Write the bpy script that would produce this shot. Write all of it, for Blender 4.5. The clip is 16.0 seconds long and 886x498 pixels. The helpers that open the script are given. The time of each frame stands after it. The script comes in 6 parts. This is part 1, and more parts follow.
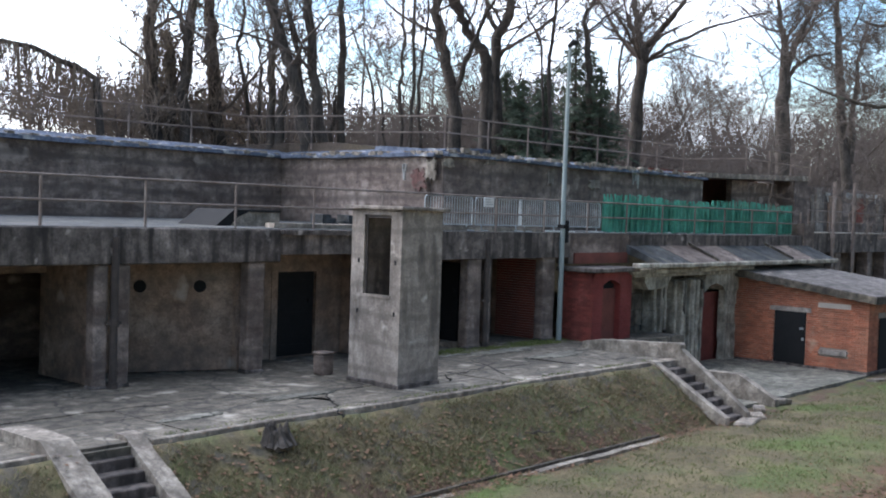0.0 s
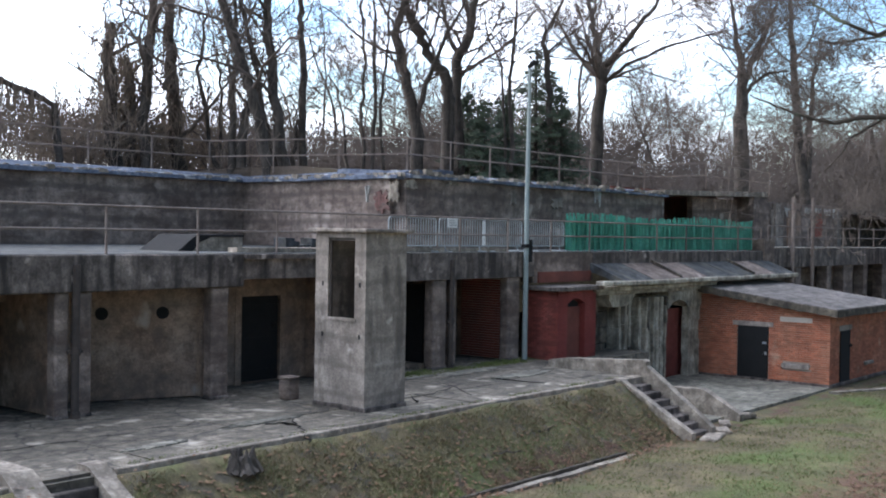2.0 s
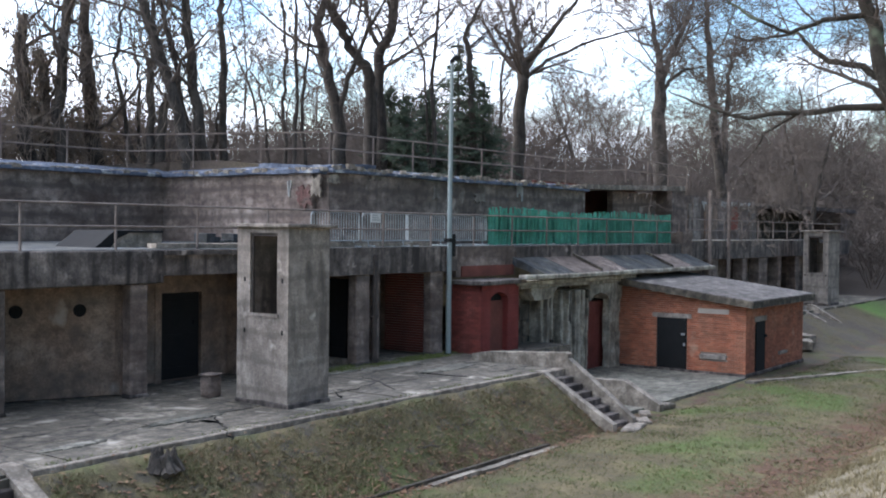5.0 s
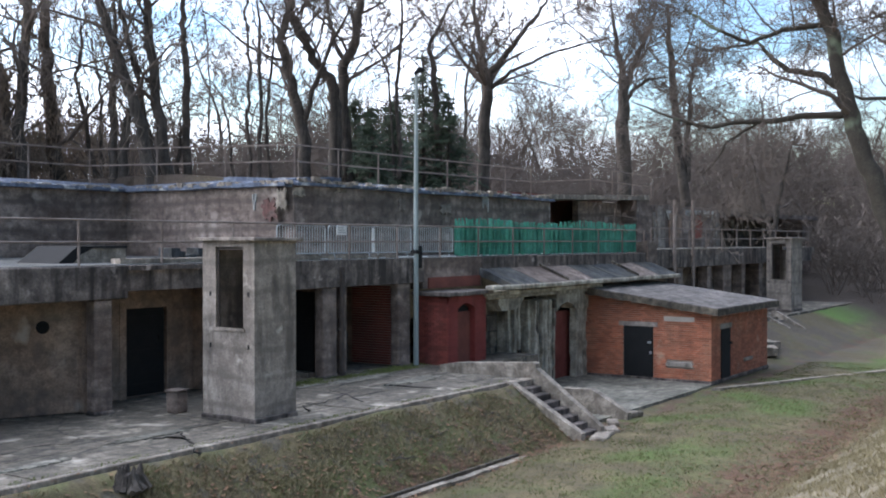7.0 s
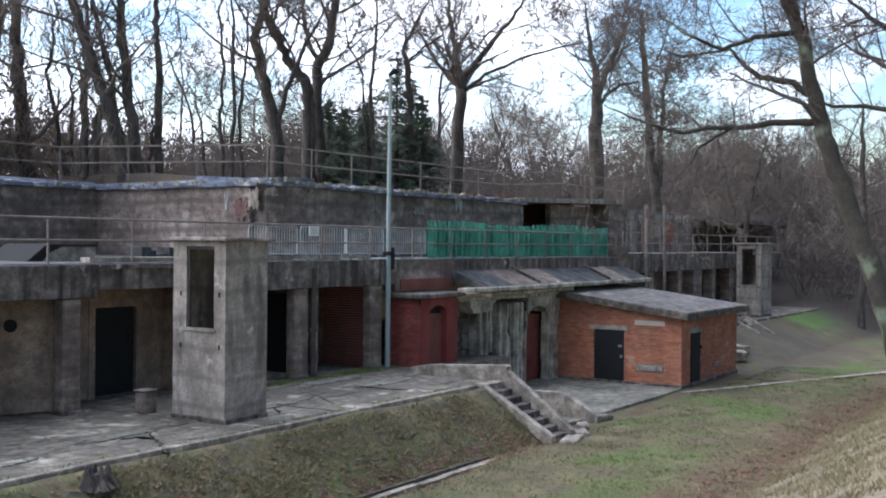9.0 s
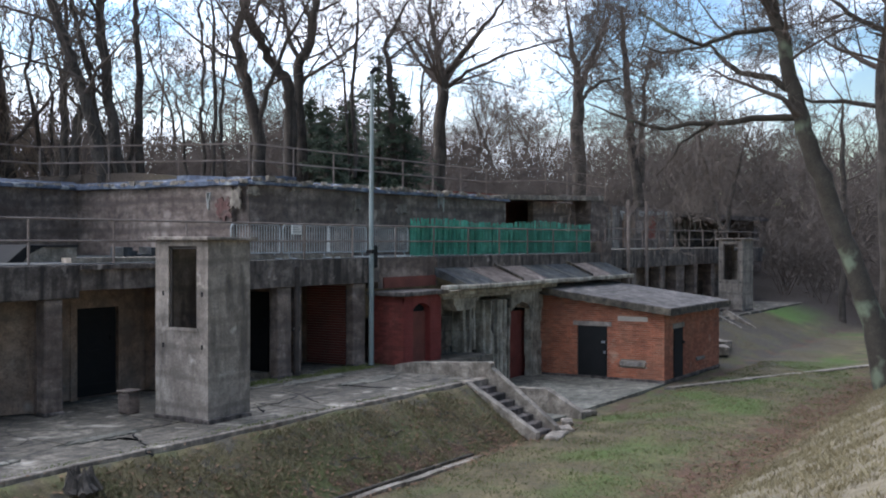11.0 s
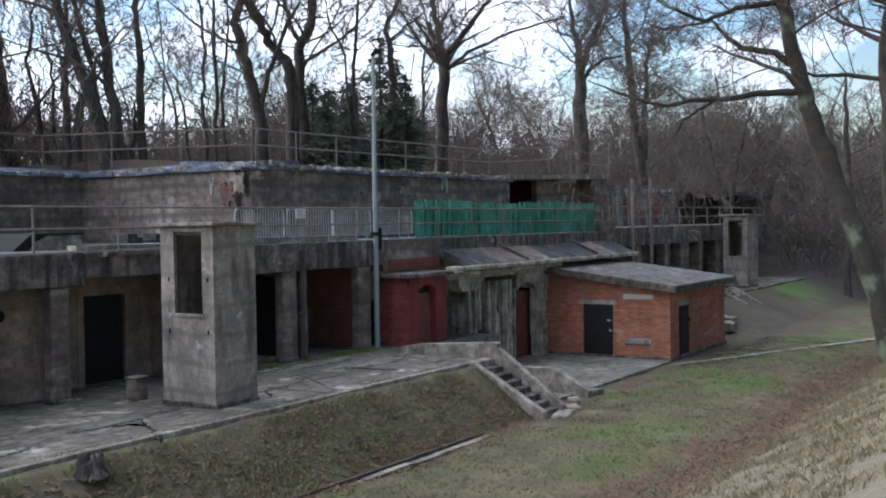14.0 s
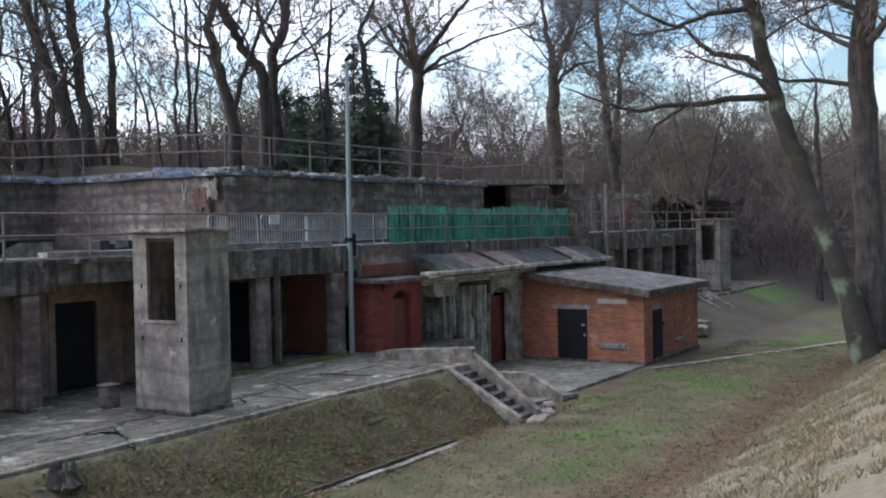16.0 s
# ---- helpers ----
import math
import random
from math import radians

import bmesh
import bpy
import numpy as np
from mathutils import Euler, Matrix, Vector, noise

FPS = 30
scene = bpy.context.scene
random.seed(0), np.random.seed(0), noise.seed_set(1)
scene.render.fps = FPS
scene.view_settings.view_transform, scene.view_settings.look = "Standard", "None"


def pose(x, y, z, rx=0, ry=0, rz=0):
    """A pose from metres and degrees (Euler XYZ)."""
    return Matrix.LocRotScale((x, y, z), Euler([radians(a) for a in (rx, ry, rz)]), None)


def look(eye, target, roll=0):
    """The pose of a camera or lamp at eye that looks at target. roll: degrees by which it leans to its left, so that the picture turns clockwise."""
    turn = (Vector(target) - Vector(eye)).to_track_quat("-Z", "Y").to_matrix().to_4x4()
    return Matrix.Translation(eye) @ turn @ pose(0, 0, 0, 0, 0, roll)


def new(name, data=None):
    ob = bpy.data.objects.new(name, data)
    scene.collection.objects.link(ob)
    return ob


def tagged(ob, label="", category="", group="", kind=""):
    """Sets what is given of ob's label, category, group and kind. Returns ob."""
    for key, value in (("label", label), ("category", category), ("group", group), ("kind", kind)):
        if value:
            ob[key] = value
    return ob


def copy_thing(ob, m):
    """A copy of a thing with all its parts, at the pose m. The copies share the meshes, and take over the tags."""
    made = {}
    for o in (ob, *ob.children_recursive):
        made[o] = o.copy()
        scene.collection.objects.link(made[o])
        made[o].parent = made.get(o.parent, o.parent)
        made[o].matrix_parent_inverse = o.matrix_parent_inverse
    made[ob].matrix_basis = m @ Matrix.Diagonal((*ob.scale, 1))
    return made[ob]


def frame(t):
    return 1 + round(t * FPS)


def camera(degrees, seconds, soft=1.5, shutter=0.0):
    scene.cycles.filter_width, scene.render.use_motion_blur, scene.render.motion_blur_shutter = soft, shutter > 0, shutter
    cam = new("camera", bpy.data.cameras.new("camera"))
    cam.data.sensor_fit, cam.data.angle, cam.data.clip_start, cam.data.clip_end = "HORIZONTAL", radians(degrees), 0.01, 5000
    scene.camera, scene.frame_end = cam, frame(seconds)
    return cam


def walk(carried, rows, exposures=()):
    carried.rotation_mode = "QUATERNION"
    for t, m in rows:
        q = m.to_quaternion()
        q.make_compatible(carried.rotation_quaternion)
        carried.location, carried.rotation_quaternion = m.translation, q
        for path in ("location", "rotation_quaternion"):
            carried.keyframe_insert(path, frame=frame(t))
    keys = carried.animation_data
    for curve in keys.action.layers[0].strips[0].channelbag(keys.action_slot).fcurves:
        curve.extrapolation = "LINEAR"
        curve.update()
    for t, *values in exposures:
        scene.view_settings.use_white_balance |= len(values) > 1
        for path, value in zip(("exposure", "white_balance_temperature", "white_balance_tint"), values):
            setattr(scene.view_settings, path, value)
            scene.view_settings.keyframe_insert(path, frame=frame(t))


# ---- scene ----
cam = camera(44.5, 16.0, soft=2.0)
walk(cam, [
    (0.0, pose(0, 0, 3.9, 88.02, -1.91, -48.20)),
    (0.5, pose(0, 0, 3.9, 88.79, -0.32, -49.16)),
    (1.0, pose(0, 0, 3.9, 88.86, -0.51, -49.75)),
    (1.5, pose(0, 0, 3.9, 89.25, -0.93, -50.06)),
    (2.0, pose(0, 0, 3.9, 89.19, -0.91, -50.12)),
    (2.5, pose(0, 0, 3.9, 89.21, -0.49, -50.60)),
    (3.0, pose(0, 0, 3.9, 88.87, -0.70, -51.08)),
    (3.5, pose(0, 0, 3.9, 88.84, -0.32, -51.93)),
    (4.0, pose(0, 0, 3.9, 88.45, -0.39, -52.98)),
    (4.5, pose(0, 0, 3.9, 88.43, -0.84, -53.68)),
    (5.0, pose(0, 0, 3.9, 88.96, -0.65, -54.18)),
    (7.5, pose(0, 0, 3.9, 89.44, 0.27, -56.35)),
    (8.0, pose(0, 0, 3.9, 88.95, 0.13, -56.83)),
    (8.5, pose(0, 0, 3.9, 89.30, -0.59, -57.08)),
    (9.0, pose(0, 0, 3.9, 89.69, -0.57, -57.41)),
    (11.5, pose(0, 0, 3.9, 89.27, 0.19, -58.89)),
    (12.0, pose(0, 0, 3.9, 88.98, 0.43, -59.45)),
    (12.5, pose(0, 0, 3.9, 88.85, 0.64, -59.15)),
    (13.0, pose(0, 0, 3.9, 88.89, 0.89, -59.00)),
    (13.5, pose(0, 0, 3.9, 88.76, 1.16, -58.42)),
    (14.0, pose(0, 0, 3.9, 88.58, 0.91, -58.10)),
    (14.5, pose(0, 0, 3.9, 88.53, 0.99, -57.96)),
    (15.0, pose(0, 0, 3.9, 88.45, 1.25, -57.98)),
    (15.5, pose(0, 0, 3.9, 88.97, 1.44, -59.08)),
    (16.0, pose(0, 0, 3.9, 88.84, 1.11, -59.46)),
], exposures=[(0.0, 0.15, 6650, 16), (9.0, 0.15, 6650, 16), (11.5, -0.24, 6650, 16), (16.0, -0.24, 6650, 16)])

# ---- world and light ----
world = bpy.data.worlds.new("sky")
scene.world = world
world.use_nodes = True
wn, wl = world.node_tree.nodes, world.node_tree.links
sky = wn.new("ShaderNodeTexSky")
sky.sky_type, sky.sun_disc = "NISHITA", False
sky.sun_elevation, sky.sun_rotation = radians(24), radians(-13)
coord = wn.new("ShaderNodeTexCoord")
stretch = wn.new("ShaderNodeMapping")
stretch.inputs["Scale"].default_value = (1.0, 1.0, 2.6)
cloud = wn.new("ShaderNodeTexNoise")
cloud.inputs["Scale"].default_value, cloud.inputs["Detail"].default_value = 4.2, 6
cloud.inputs["Roughness"].default_value = 0.55
ramp = wn.new("ShaderNodeValToRGB")
ramp.color_ramp.elements[0].position, ramp.color_ramp.elements[1].position = 0.50, 0.67
ramp.color_ramp.elements[0].color = (0.06, 0.06, 0.06, 1)
cover = wn.new("ShaderNodeMixRGB")
cover.inputs[2].default_value = (8.6, 9.7, 11.1, 1)
wl.new(coord.outputs["Generated"], stretch.inputs["Vector"])
wl.new(stretch.outputs["Vector"], cloud.inputs["Vector"])
thick = wn.new("ShaderNodeMath")
thick.operation = "MULTIPLY_ADD"
thick.inputs[1].default_value = 0.16
wl.new(ramp.outputs["Color"], cover.inputs[0])
deep = wn.new("ShaderNodeHueSaturation")
deep.inputs["Saturation"].default_value = 1.45
wl.new(sky.outputs["Color"], deep.inputs["Color"])
wl.new(deep.outputs["Color"], cover.inputs[1])
toward = wn.new("ShaderNodeVectorMath")
toward.operation = "DOT_PRODUCT"
toward.inputs[1].default_value = (-0.2, 0.87, 0.45)
glare = wn.new("ShaderNodeMapRange")
glare.inputs["From Min"].default_value, glare.inputs["From Max"].default_value = -0.3, 1.0
glare.inputs["To Min"].default_value, glare.inputs["To Max"].default_value = 1.08, 5.0
bright = wn.new("ShaderNodeMixRGB")
bright.blend_type, bright.inputs[0].default_value = "MULTIPLY", 1.0
wl.new(coord.outputs["Generated"], toward.inputs[0])
wl.new(toward.outputs["Value"], glare.inputs["Value"])
wl.new(toward.outputs["Value"], thick.inputs[0])
wl.new(cloud.outputs["Fac"], thick.inputs[2])
wl.new(thick.outputs["Value"], ramp.inputs["Fac"])
wl.new(cover.outputs["Color"], bright.inputs[1])
wl.new(glare.outputs["Result"], bright.inputs[2])
wl.new(bright.outputs["Color"], wn["Background"].inputs["Color"])
wn["Background"].inputs["Strength"].default_value = 0.11

sun = new("sun", bpy.data.lights.new("sun", "SUN"))
sun.data.energy, sun.data.angle, sun.data.color = 0.7, radians(25), (1.0, 0.95, 0.88)
sun.matrix_world = look((-14, 60, 30), (0, 0, 0))


# ---- materials ----
def material(name, cols, scale=1.0, rough=0.9, bump=0.3, fine=40.0, stain=None, stain_amount=0.6, streak=(0.8, 0.8, 0.16), metal=0.0, vary=0.0, spots=None, band=None, grime=None, cracks=None, mottle=0.0):
    """Colours run over a broad noise; fine grain and bump; stain: a second colour in runs stretched along z."""
    m = bpy.data.materials.new(name)
    m.use_nodes = True
    n, l = m.node_tree.nodes, m.node_tree.links
    b = n["Principled BSDF"]
    b.inputs["Roughness"].default_value, b.inputs["Metallic"].default_value = rough, metal
    geo = n.new("ShaderNodeNewGeometry")
    big = n.new("ShaderNodeTexNoise")
    big.inputs["Scale"].default_value, big.inputs["Detail"].default_value = scale, 6
    big.inputs["Roughness"].default_value = 0.6
    l.new(geo.outputs["Position"], big.inputs["Vector"])
    r = n.new("ShaderNodeValToRGB")
    el = r.color_ramp.elements
    while len(el) < len(cols):
        el.new(0.5)
    for k, c in enumerate(cols):
        el[k].position = 0.3 + 0.4 * k / max(1, len(cols) - 1)
        el[k].color = (*c, 1)
    l.new(big.outputs["Fac"], r.inputs["Fac"])
    out = r.outputs["Color"]
    grain = n.new("ShaderNodeTexNoise")
    grain.inputs["Scale"].default_value, grain.inputs["Detail"].default_value = fine, 8
    grain.inputs["Roughness"].default_value = 0.7
    l.new(geo.outputs["Position"], grain.inputs["Vector"])
    mul = n.new("ShaderNodeMixRGB")
    mul.blend_type, mul.inputs[0].default_value = "OVERLAY", 0.8
    l.new(out, mul.inputs[1])
    l.new(grain.outputs["Fac"], mul.inputs[2])
    out = mul.outputs["Color"]
    if mottle:
        mid = n.new("ShaderNodeTexNoise")
        mid.inputs["Scale"].default_value, mid.inputs["Detail"].default_value = 3.4, 9
        mid.inputs["Roughness"].default_value = 0.72
        l.new(geo.outputs["Position"], mid.inputs["Vector"])
        mr = n.new("ShaderNodeMapRange")
        mr.inputs["From Min"].default_value, mr.inputs["From Max"].default_value = 0.36, 0.64
        l.new(mid.outputs["Fac"], mr.inputs["Value"])
        ml = n.new("ShaderNodeMixRGB")
        ml.blend_type, ml.inputs[0].default_value = "OVERLAY", mottle
        l.new(out, ml.inputs[1])
        l.new(mr.outputs[0], ml.inputs[2])
        out = ml.outputs["Color"]
    if stain:
        mp = n.new("ShaderNodeMapping")
        mp.inputs["Scale"].default_value = streak
        l.new(geo.outputs["Position"], mp.inputs["Vector"])
        st = n.new("ShaderNodeTexNoise")
        st.inputs["Scale"].default_value, st.inputs["Detail"].default_value = 2.2, 5
        l.new(mp.outputs["Vector"], st.inputs["Vector"])
        sr = n.new("ShaderNodeValToRGB")
        sr.color_ramp.elements[0].position, sr.color_ramp.elements[1].position = 0.48, 0.66
        sr.color_ramp.elements[1].color = (stain_amount,) * 3 + (1,)
        l.new(st.outputs["Fac"], sr.inputs["Fac"])
        mix = n.new("ShaderNodeMixRGB")
        mix.inputs[2].default_value = (*stain, 1)
        l.new(sr.outputs["Color"], mix.inputs[0])
        l.new(out, mix.inputs[1])
        out = mix.outputs["Color"]
    if grime:
        gn = n.new("ShaderNodeTexNoise")
        gn.inputs["Scale"].default_value, gn.inputs["Detail"].default_value = grime[1], 10
        gn.inputs["Roughness"].default_value, gn.inputs["Distortion"].default_value = 0.68, 0.4
        gm_ = n.new("ShaderNodeMapping")
        gm_.inputs["Scale"].default_value = grime[3] if len(grime) > 3 else (1.0, 1.0, 0.55)
        l.new(geo.outputs["Position"], gm_.inputs["Vector"])
        l.new(gm_.outputs["Vector"], gn.inputs["Vector"])
        gr = n.new("ShaderNodeValToRGB")
        gr.color_ramp.elements[0].position, gr.color_ramp.elements[1].position = 0.44, 0.64
        gr.color_ramp.elements[1].color = (grime[2],) * 3 + (1,)
        l.new(gn.outputs["Fac"], gr.inputs["Fac"])
        mix = n.new("ShaderNodeMixRGB")
        mix.inputs[2].default_value = (*grime[0], 1)
        l.new(gr.outputs["Color"], mix.inputs[0])
        l.new(out, mix.inputs[1])
        out = mix.outputs["Color"]
    if spots:
        sp = n.new("ShaderNodeTexNoise")
        sp.inputs["Scale"].default_value, sp.inputs["Detail"].default_value = spots[1], 5
        l.new(geo.outputs["Position"], sp.inputs["Vector"])
        sr = n.new("ShaderNodeValToRGB")
        sr.color_ramp.elements[0].position, sr.color_ramp.elements[1].position = spots[2], spots[2] + 0.09
        l.new(sp.outputs["Fac"], sr.inputs["Fac"])
        mix = n.new("ShaderNodeMixRGB")
        mix.inputs[2].default_value = (*spots[0], 1)
        l.new(sr.outputs["Color"], mix.inputs[0])
        l.new(out, mix.inputs[1])
        out = mix.outputs["Color"]
    if band:
        wv = n.new("ShaderNodeTexWave")
        wv.bands_direction = "Z"
        wv.inputs["Scale"].default_value, wv.inputs["Distortion"].default_value = band[1], 1.6
        wv.inputs["Detail"].default_value = 2
        l.new(geo.outputs["Position"], wv.inputs["Vector"])
        br = n.new("ShaderNodeValToRGB")
        br.color_ramp.elements[0].position, br.color_ramp.elements[1].position = 0.82, 0.99
        br.color_ramp.elements[1].color = (band[2],) * 3 + (1,)
        l.new(wv.outputs["Fac"], br.inputs["Fac"])
        mix = n.new("ShaderNodeMixRGB")
        mix.inputs[2].default_value = (*band[0], 1)
        l.new(br.outputs["Color"], mix.inputs[0])
        l.new(out, mix.inputs[1])
        out = mix.outputs["Color"]
    if cracks:
        wob = n.new("ShaderNodeTexNoise")
        wob.inputs["Scale"].default_value, wob.inputs["Detail"].default_value = 1.6, 5
        l.new(geo.outputs["Position"], wob.inputs["Vector"])
        push = n.new("ShaderNodeMixRGB")
        push.blend_type, push.inputs[0].default_value = "ADD", 0.55
        l.new(geo.outputs["Position"], push.inputs[1])
        l.new(wob.outputs["Color"], push.inputs[2])
        vo = n.new("ShaderNodeTexVoronoi")
        vo.feature = "DISTANCE_TO_EDGE"
        vo.inputs["Scale"].default_value = cracks[0]
        l.new(push.outputs[0], vo.inputs["Vector"])
        cr = n.new("ShaderNodeMapRange")
        cr.inputs["From Min"].default_value, cr.inputs["From Max"].default_value = cracks[1] * 0.4, cracks[1]
        cr.inputs["To Min"].default_value, cr.inputs["To Max"].default_value = 1.1, 0.0
        l.new(vo.outputs["Distance"], cr.inputs["Value"])
        fade = n.new("ShaderNodeMath")
        fade.operation = "MULTIPLY"
        l.new(cr.outputs[0], fade.inputs[0])
        l.new(big.outputs["Fac"], fade.inputs[1])
        mix = n.new("ShaderNodeMixRGB")
        mix.inputs[2].default_value = (0.02, 0.019, 0.017, 1)
        l.new(fade.outputs[0], mix.inputs[0])
        l.new(out, mix.inputs[1])
        out = mix.outputs["Color"]
    if vary:
        info = n.new("ShaderNodeObjectInfo")
        isl = n.new("ShaderNodeNewGeometry")
        add = n.new("ShaderNodeMath")
        add.operation = "ADD"
        l.new(info.outputs["Random"], add.inputs[0])
        l.new(isl.outputs["Random Per Island"], add.inputs[1])
        rng = n.new("ShaderNodeMapRange")
        rng.inputs["From Max"].default_value = 2.0
        rng.inputs["To Min"].default_value, rng.inputs["To Max"].default_value = 1 - vary, 1 + vary
        l.new(add.outputs[0], rng.inputs["Value"])
        hs = n.new("ShaderNodeHueSaturation")
        l.new(rng.outputs["Result"], hs.inputs["Value"])
        l.new(out, hs.inputs["Color"])
        out = hs.outputs["Color"]
    l.new(out, b.inputs["Base Color"])
    if bump:
        bp = n.new("ShaderNodeBump")
        bp.inputs["Strength"].default_value, bp.inputs["Distance"].default_value = bump, 0.02
        l.new(grain.outputs["Fac"], bp.inputs["Height"])
        l.new(bp.outputs["Normal"], b.inputs["Normal"])
    return m


CONC = material("weathered_concrete", [(0.146, 0.107, 0.087), (0.246, 0.187, 0.155), (0.358, 0.277, 0.231)], 0.5, 0.92, 0.5, 20, (0.0532, 0.0396, 0.0332), 0.4, streak=(1.6, 1.6, 0.25), spots=((0.425, 0.34, 0.286), 1.1, 0.635), grime=((0.0823, 0.055, 0.0439), 0.9, 0.85, (0.55, 0.55, 1.7)), band=((0.0967, 0.0731, 0.0605), 0.33, 0.6), mottle=0.45)
CONC_BEAM = material("blackened_and_shaded_concrete", [(0.087, 0.0705, 0.0614), (0.164, 0.132, 0.114), (0.29, 0.234, 0.201)], 0.8, 0.92, 0.5, 22, (0.0213, 0.0172, 0.0149), 0.9, streak=(1.7, 1.7, 0.2), spots=((0.445, 0.37, 0.324), 2.6, 0.66), grime=((0.0387, 0.0301, 0.0256), 1.1, 0.7), mottle=0.55)
CONC_TAN = material("ochre_plaster", [(0.223, 0.143, 0.101), (0.319, 0.214, 0.153), (0.367, 0.282, 0.224)], 0.55, 0.93, 0.35, 24, (0.126, 0.0894, 0.0704), 0.5, streak=(1.0, 1.0, 0.5), grime=((0.135, 0.107, 0.087), 0.9, 0.7, (0.7, 0.7, 1.4)), spots=((0.407, 0.331, 0.273), 1.3, 0.66), mottle=0.4)
CONC_TOWER = material("tower_concrete", [(0.192, 0.158, 0.131), (0.313, 0.26, 0.217), (0.418, 0.352, 0.296)], 0.9, 0.92, 0.45, 22, (0.0697, 0.0565, 0.047), 0.7, streak=(1.6, 1.6, 0.3), spots=((0.488, 0.418, 0.356), 2.4, 0.63), band=((0.113, 0.0927, 0.0763), 0.5, 0.4), grime=((0.113, 0.0927, 0.077), 1.3, 0.5, (1.0, 1.0, 0.3)), mottle=0.3)
CONC_PORTAL = material("rotten_concrete", [(0.178, 0.15, 0.114), (0.42, 0.368, 0.29), (0.63, 0.564, 0.458)], 1.6, 0.93, 0.8, 16, (0.063, 0.0525, 0.0405), 0.5, streak=(2.4, 2.4, 0.25), grime=((0.105, 0.0891, 0.0686), 2.0, 0.35), mottle=0.35)
PAVE = material("terrace_concrete", [(0.0921, 0.0764, 0.057), (0.178, 0.149, 0.114), (0.303, 0.257, 0.197)], 0.38, 0.9, 0.6, 18, (0.0813, 0.0696, 0.0546), 0.6, streak=(0.5, 1.6, 1.0), spots=((0.466, 0.406, 0.326), 1.2, 0.60), grime=((0.0758, 0.0639, 0.048), 1.4, 0.8, (0.6, 1.3, 1.0)), cracks=(0.55, 0.02), mottle=0.7)
YARD = material("yard_concrete", [(0.13, 0.118, 0.0918), (0.23, 0.211, 0.167), (0.33, 0.304, 0.243)], 0.5, 0.9, 0.5, 18, (0.08, 0.0715, 0.0558), 0.6, streak=(0.5, 1.4, 1.0), cracks=(0.4, 0.015), mottle=0.5)
KERB = material("pale_concrete", [(0.267, 0.224, 0.176), (0.356, 0.298, 0.238), (0.427, 0.356, 0.285)], 1.6, 0.92, 0.6, 20, (0.134, 0.108, 0.0828), 0.6, streak=(1.2, 1.2, 0.6), grime=((0.116, 0.0927, 0.0713), 2.0, 0.75), mottle=0.55)
GRAVEL = material("blue_grey_roofing", [(0.07, 0.085, 0.12), (0.13, 0.155, 0.21), (0.24, 0.265, 0.31)], 2.2, 0.9, 1.0, 9, spots=((0.50, 0.49, 0.47), 1.6, 0.60), grime=((0.05, 0.055, 0.07), 3.0, 0.7))
ROOF = material("house_roof_screed", [(0.0967, 0.0834, 0.0746), (0.164, 0.14, 0.124), (0.232, 0.2, 0.178)], 0.8, 0.9, 0.3, 20, (0.058, 0.0499, 0.0439), 0.7, streak=(0.6, 1.5, 1), mottle=0.55)
SLATE = material("tarred_apron", [(0.035, 0.037, 0.040), (0.06, 0.063, 0.067), (0.12, 0.118, 0.108)], 0.9, 1.0, 0.6, 16, (0.15, 0.135, 0.10), 0.6, streak=(1.2, 0.5, 0.5), grime=((0.02, 0.02, 0.02), 1.5, 0.7), mottle=0.55)
# dark concrete for black-dripped edges and for shade painted into recessed walls
CONC_STAIN_SHADE = material("stained_and_shaded_concrete", [(0.0423, 0.0339, 0.025), (0.0845, 0.0677, 0.05), (0.181, 0.146, 0.106)], 1.6, 0.9, 0.6, 18, (0.0217, 0.017, 0.0129), 0.7, streak=(1.5, 1.5, 0.5), mottle=0.6, spots=((0.29, 0.238, 0.172), 2.2, 0.66))
LIME = material("white_lime_scale", [(0.36, 0.35, 0.32), (0.48, 0.47, 0.44), (0.6, 0.59, 0.56)], 3.0, 0.9, 0.3, 26)
PINK = material("faded_red_paint", [(0.12, 0.05, 0.043), (0.15, 0.075, 0.063), (0.17, 0.12, 0.1)], 2.2, 0.9, 0.3, 22, mottle=0.5)
MORTAR = material("mortar", [(0.42, 0.36, 0.30), (0.52, 0.45, 0.38)], 3, 0.95, 0.3)
BRICK = material("orange_brick", [(0.40, 0.13, 0.07), (0.54, 0.19, 0.105), (0.60, 0.26, 0.155)], 0.9, 0.9, 0.4, 30, (0.15, 0.075, 0.05), 0.35, vary=0.45, grime=((0.22, 0.10, 0.065), 0.8, 0.4), spots=((0.60, 0.38, 0.26), 1.4, 0.65))
BRICK_HUT = material("worn_red_brick", [(0.18, 0.04, 0.03), (0.27, 0.062, 0.046), (0.33, 0.10, 0.075)], 1.2, 0.88, 0.3, 30, (0.12, 0.03, 0.026), 0.5, vary=0.45)
BRICK_RED = material("red_painted_brick", [(0.19, 0.032, 0.026), (0.25, 0.045, 0.036), (0.29, 0.065, 0.052)], 1.2, 0.85, 0.3, 30, (0.13, 0.03, 0.026), 0.5, vary=0.12)
BRICK_DARK = material("dark_red_brick", [(0.13, 0.04, 0.03), (0.2, 0.06, 0.042), (0.26, 0.08, 0.055)], 1.2, 0.9, 0.3, 30, vary=0.3)
# black for steel and tar; also paints shade in recesses, holes and gaps
BLACK = material("black_steel_and_shade", [(0.006, 0.006, 0.006), (0.012, 0.011, 0.011)], 2, 0.95, 0.1, 20)
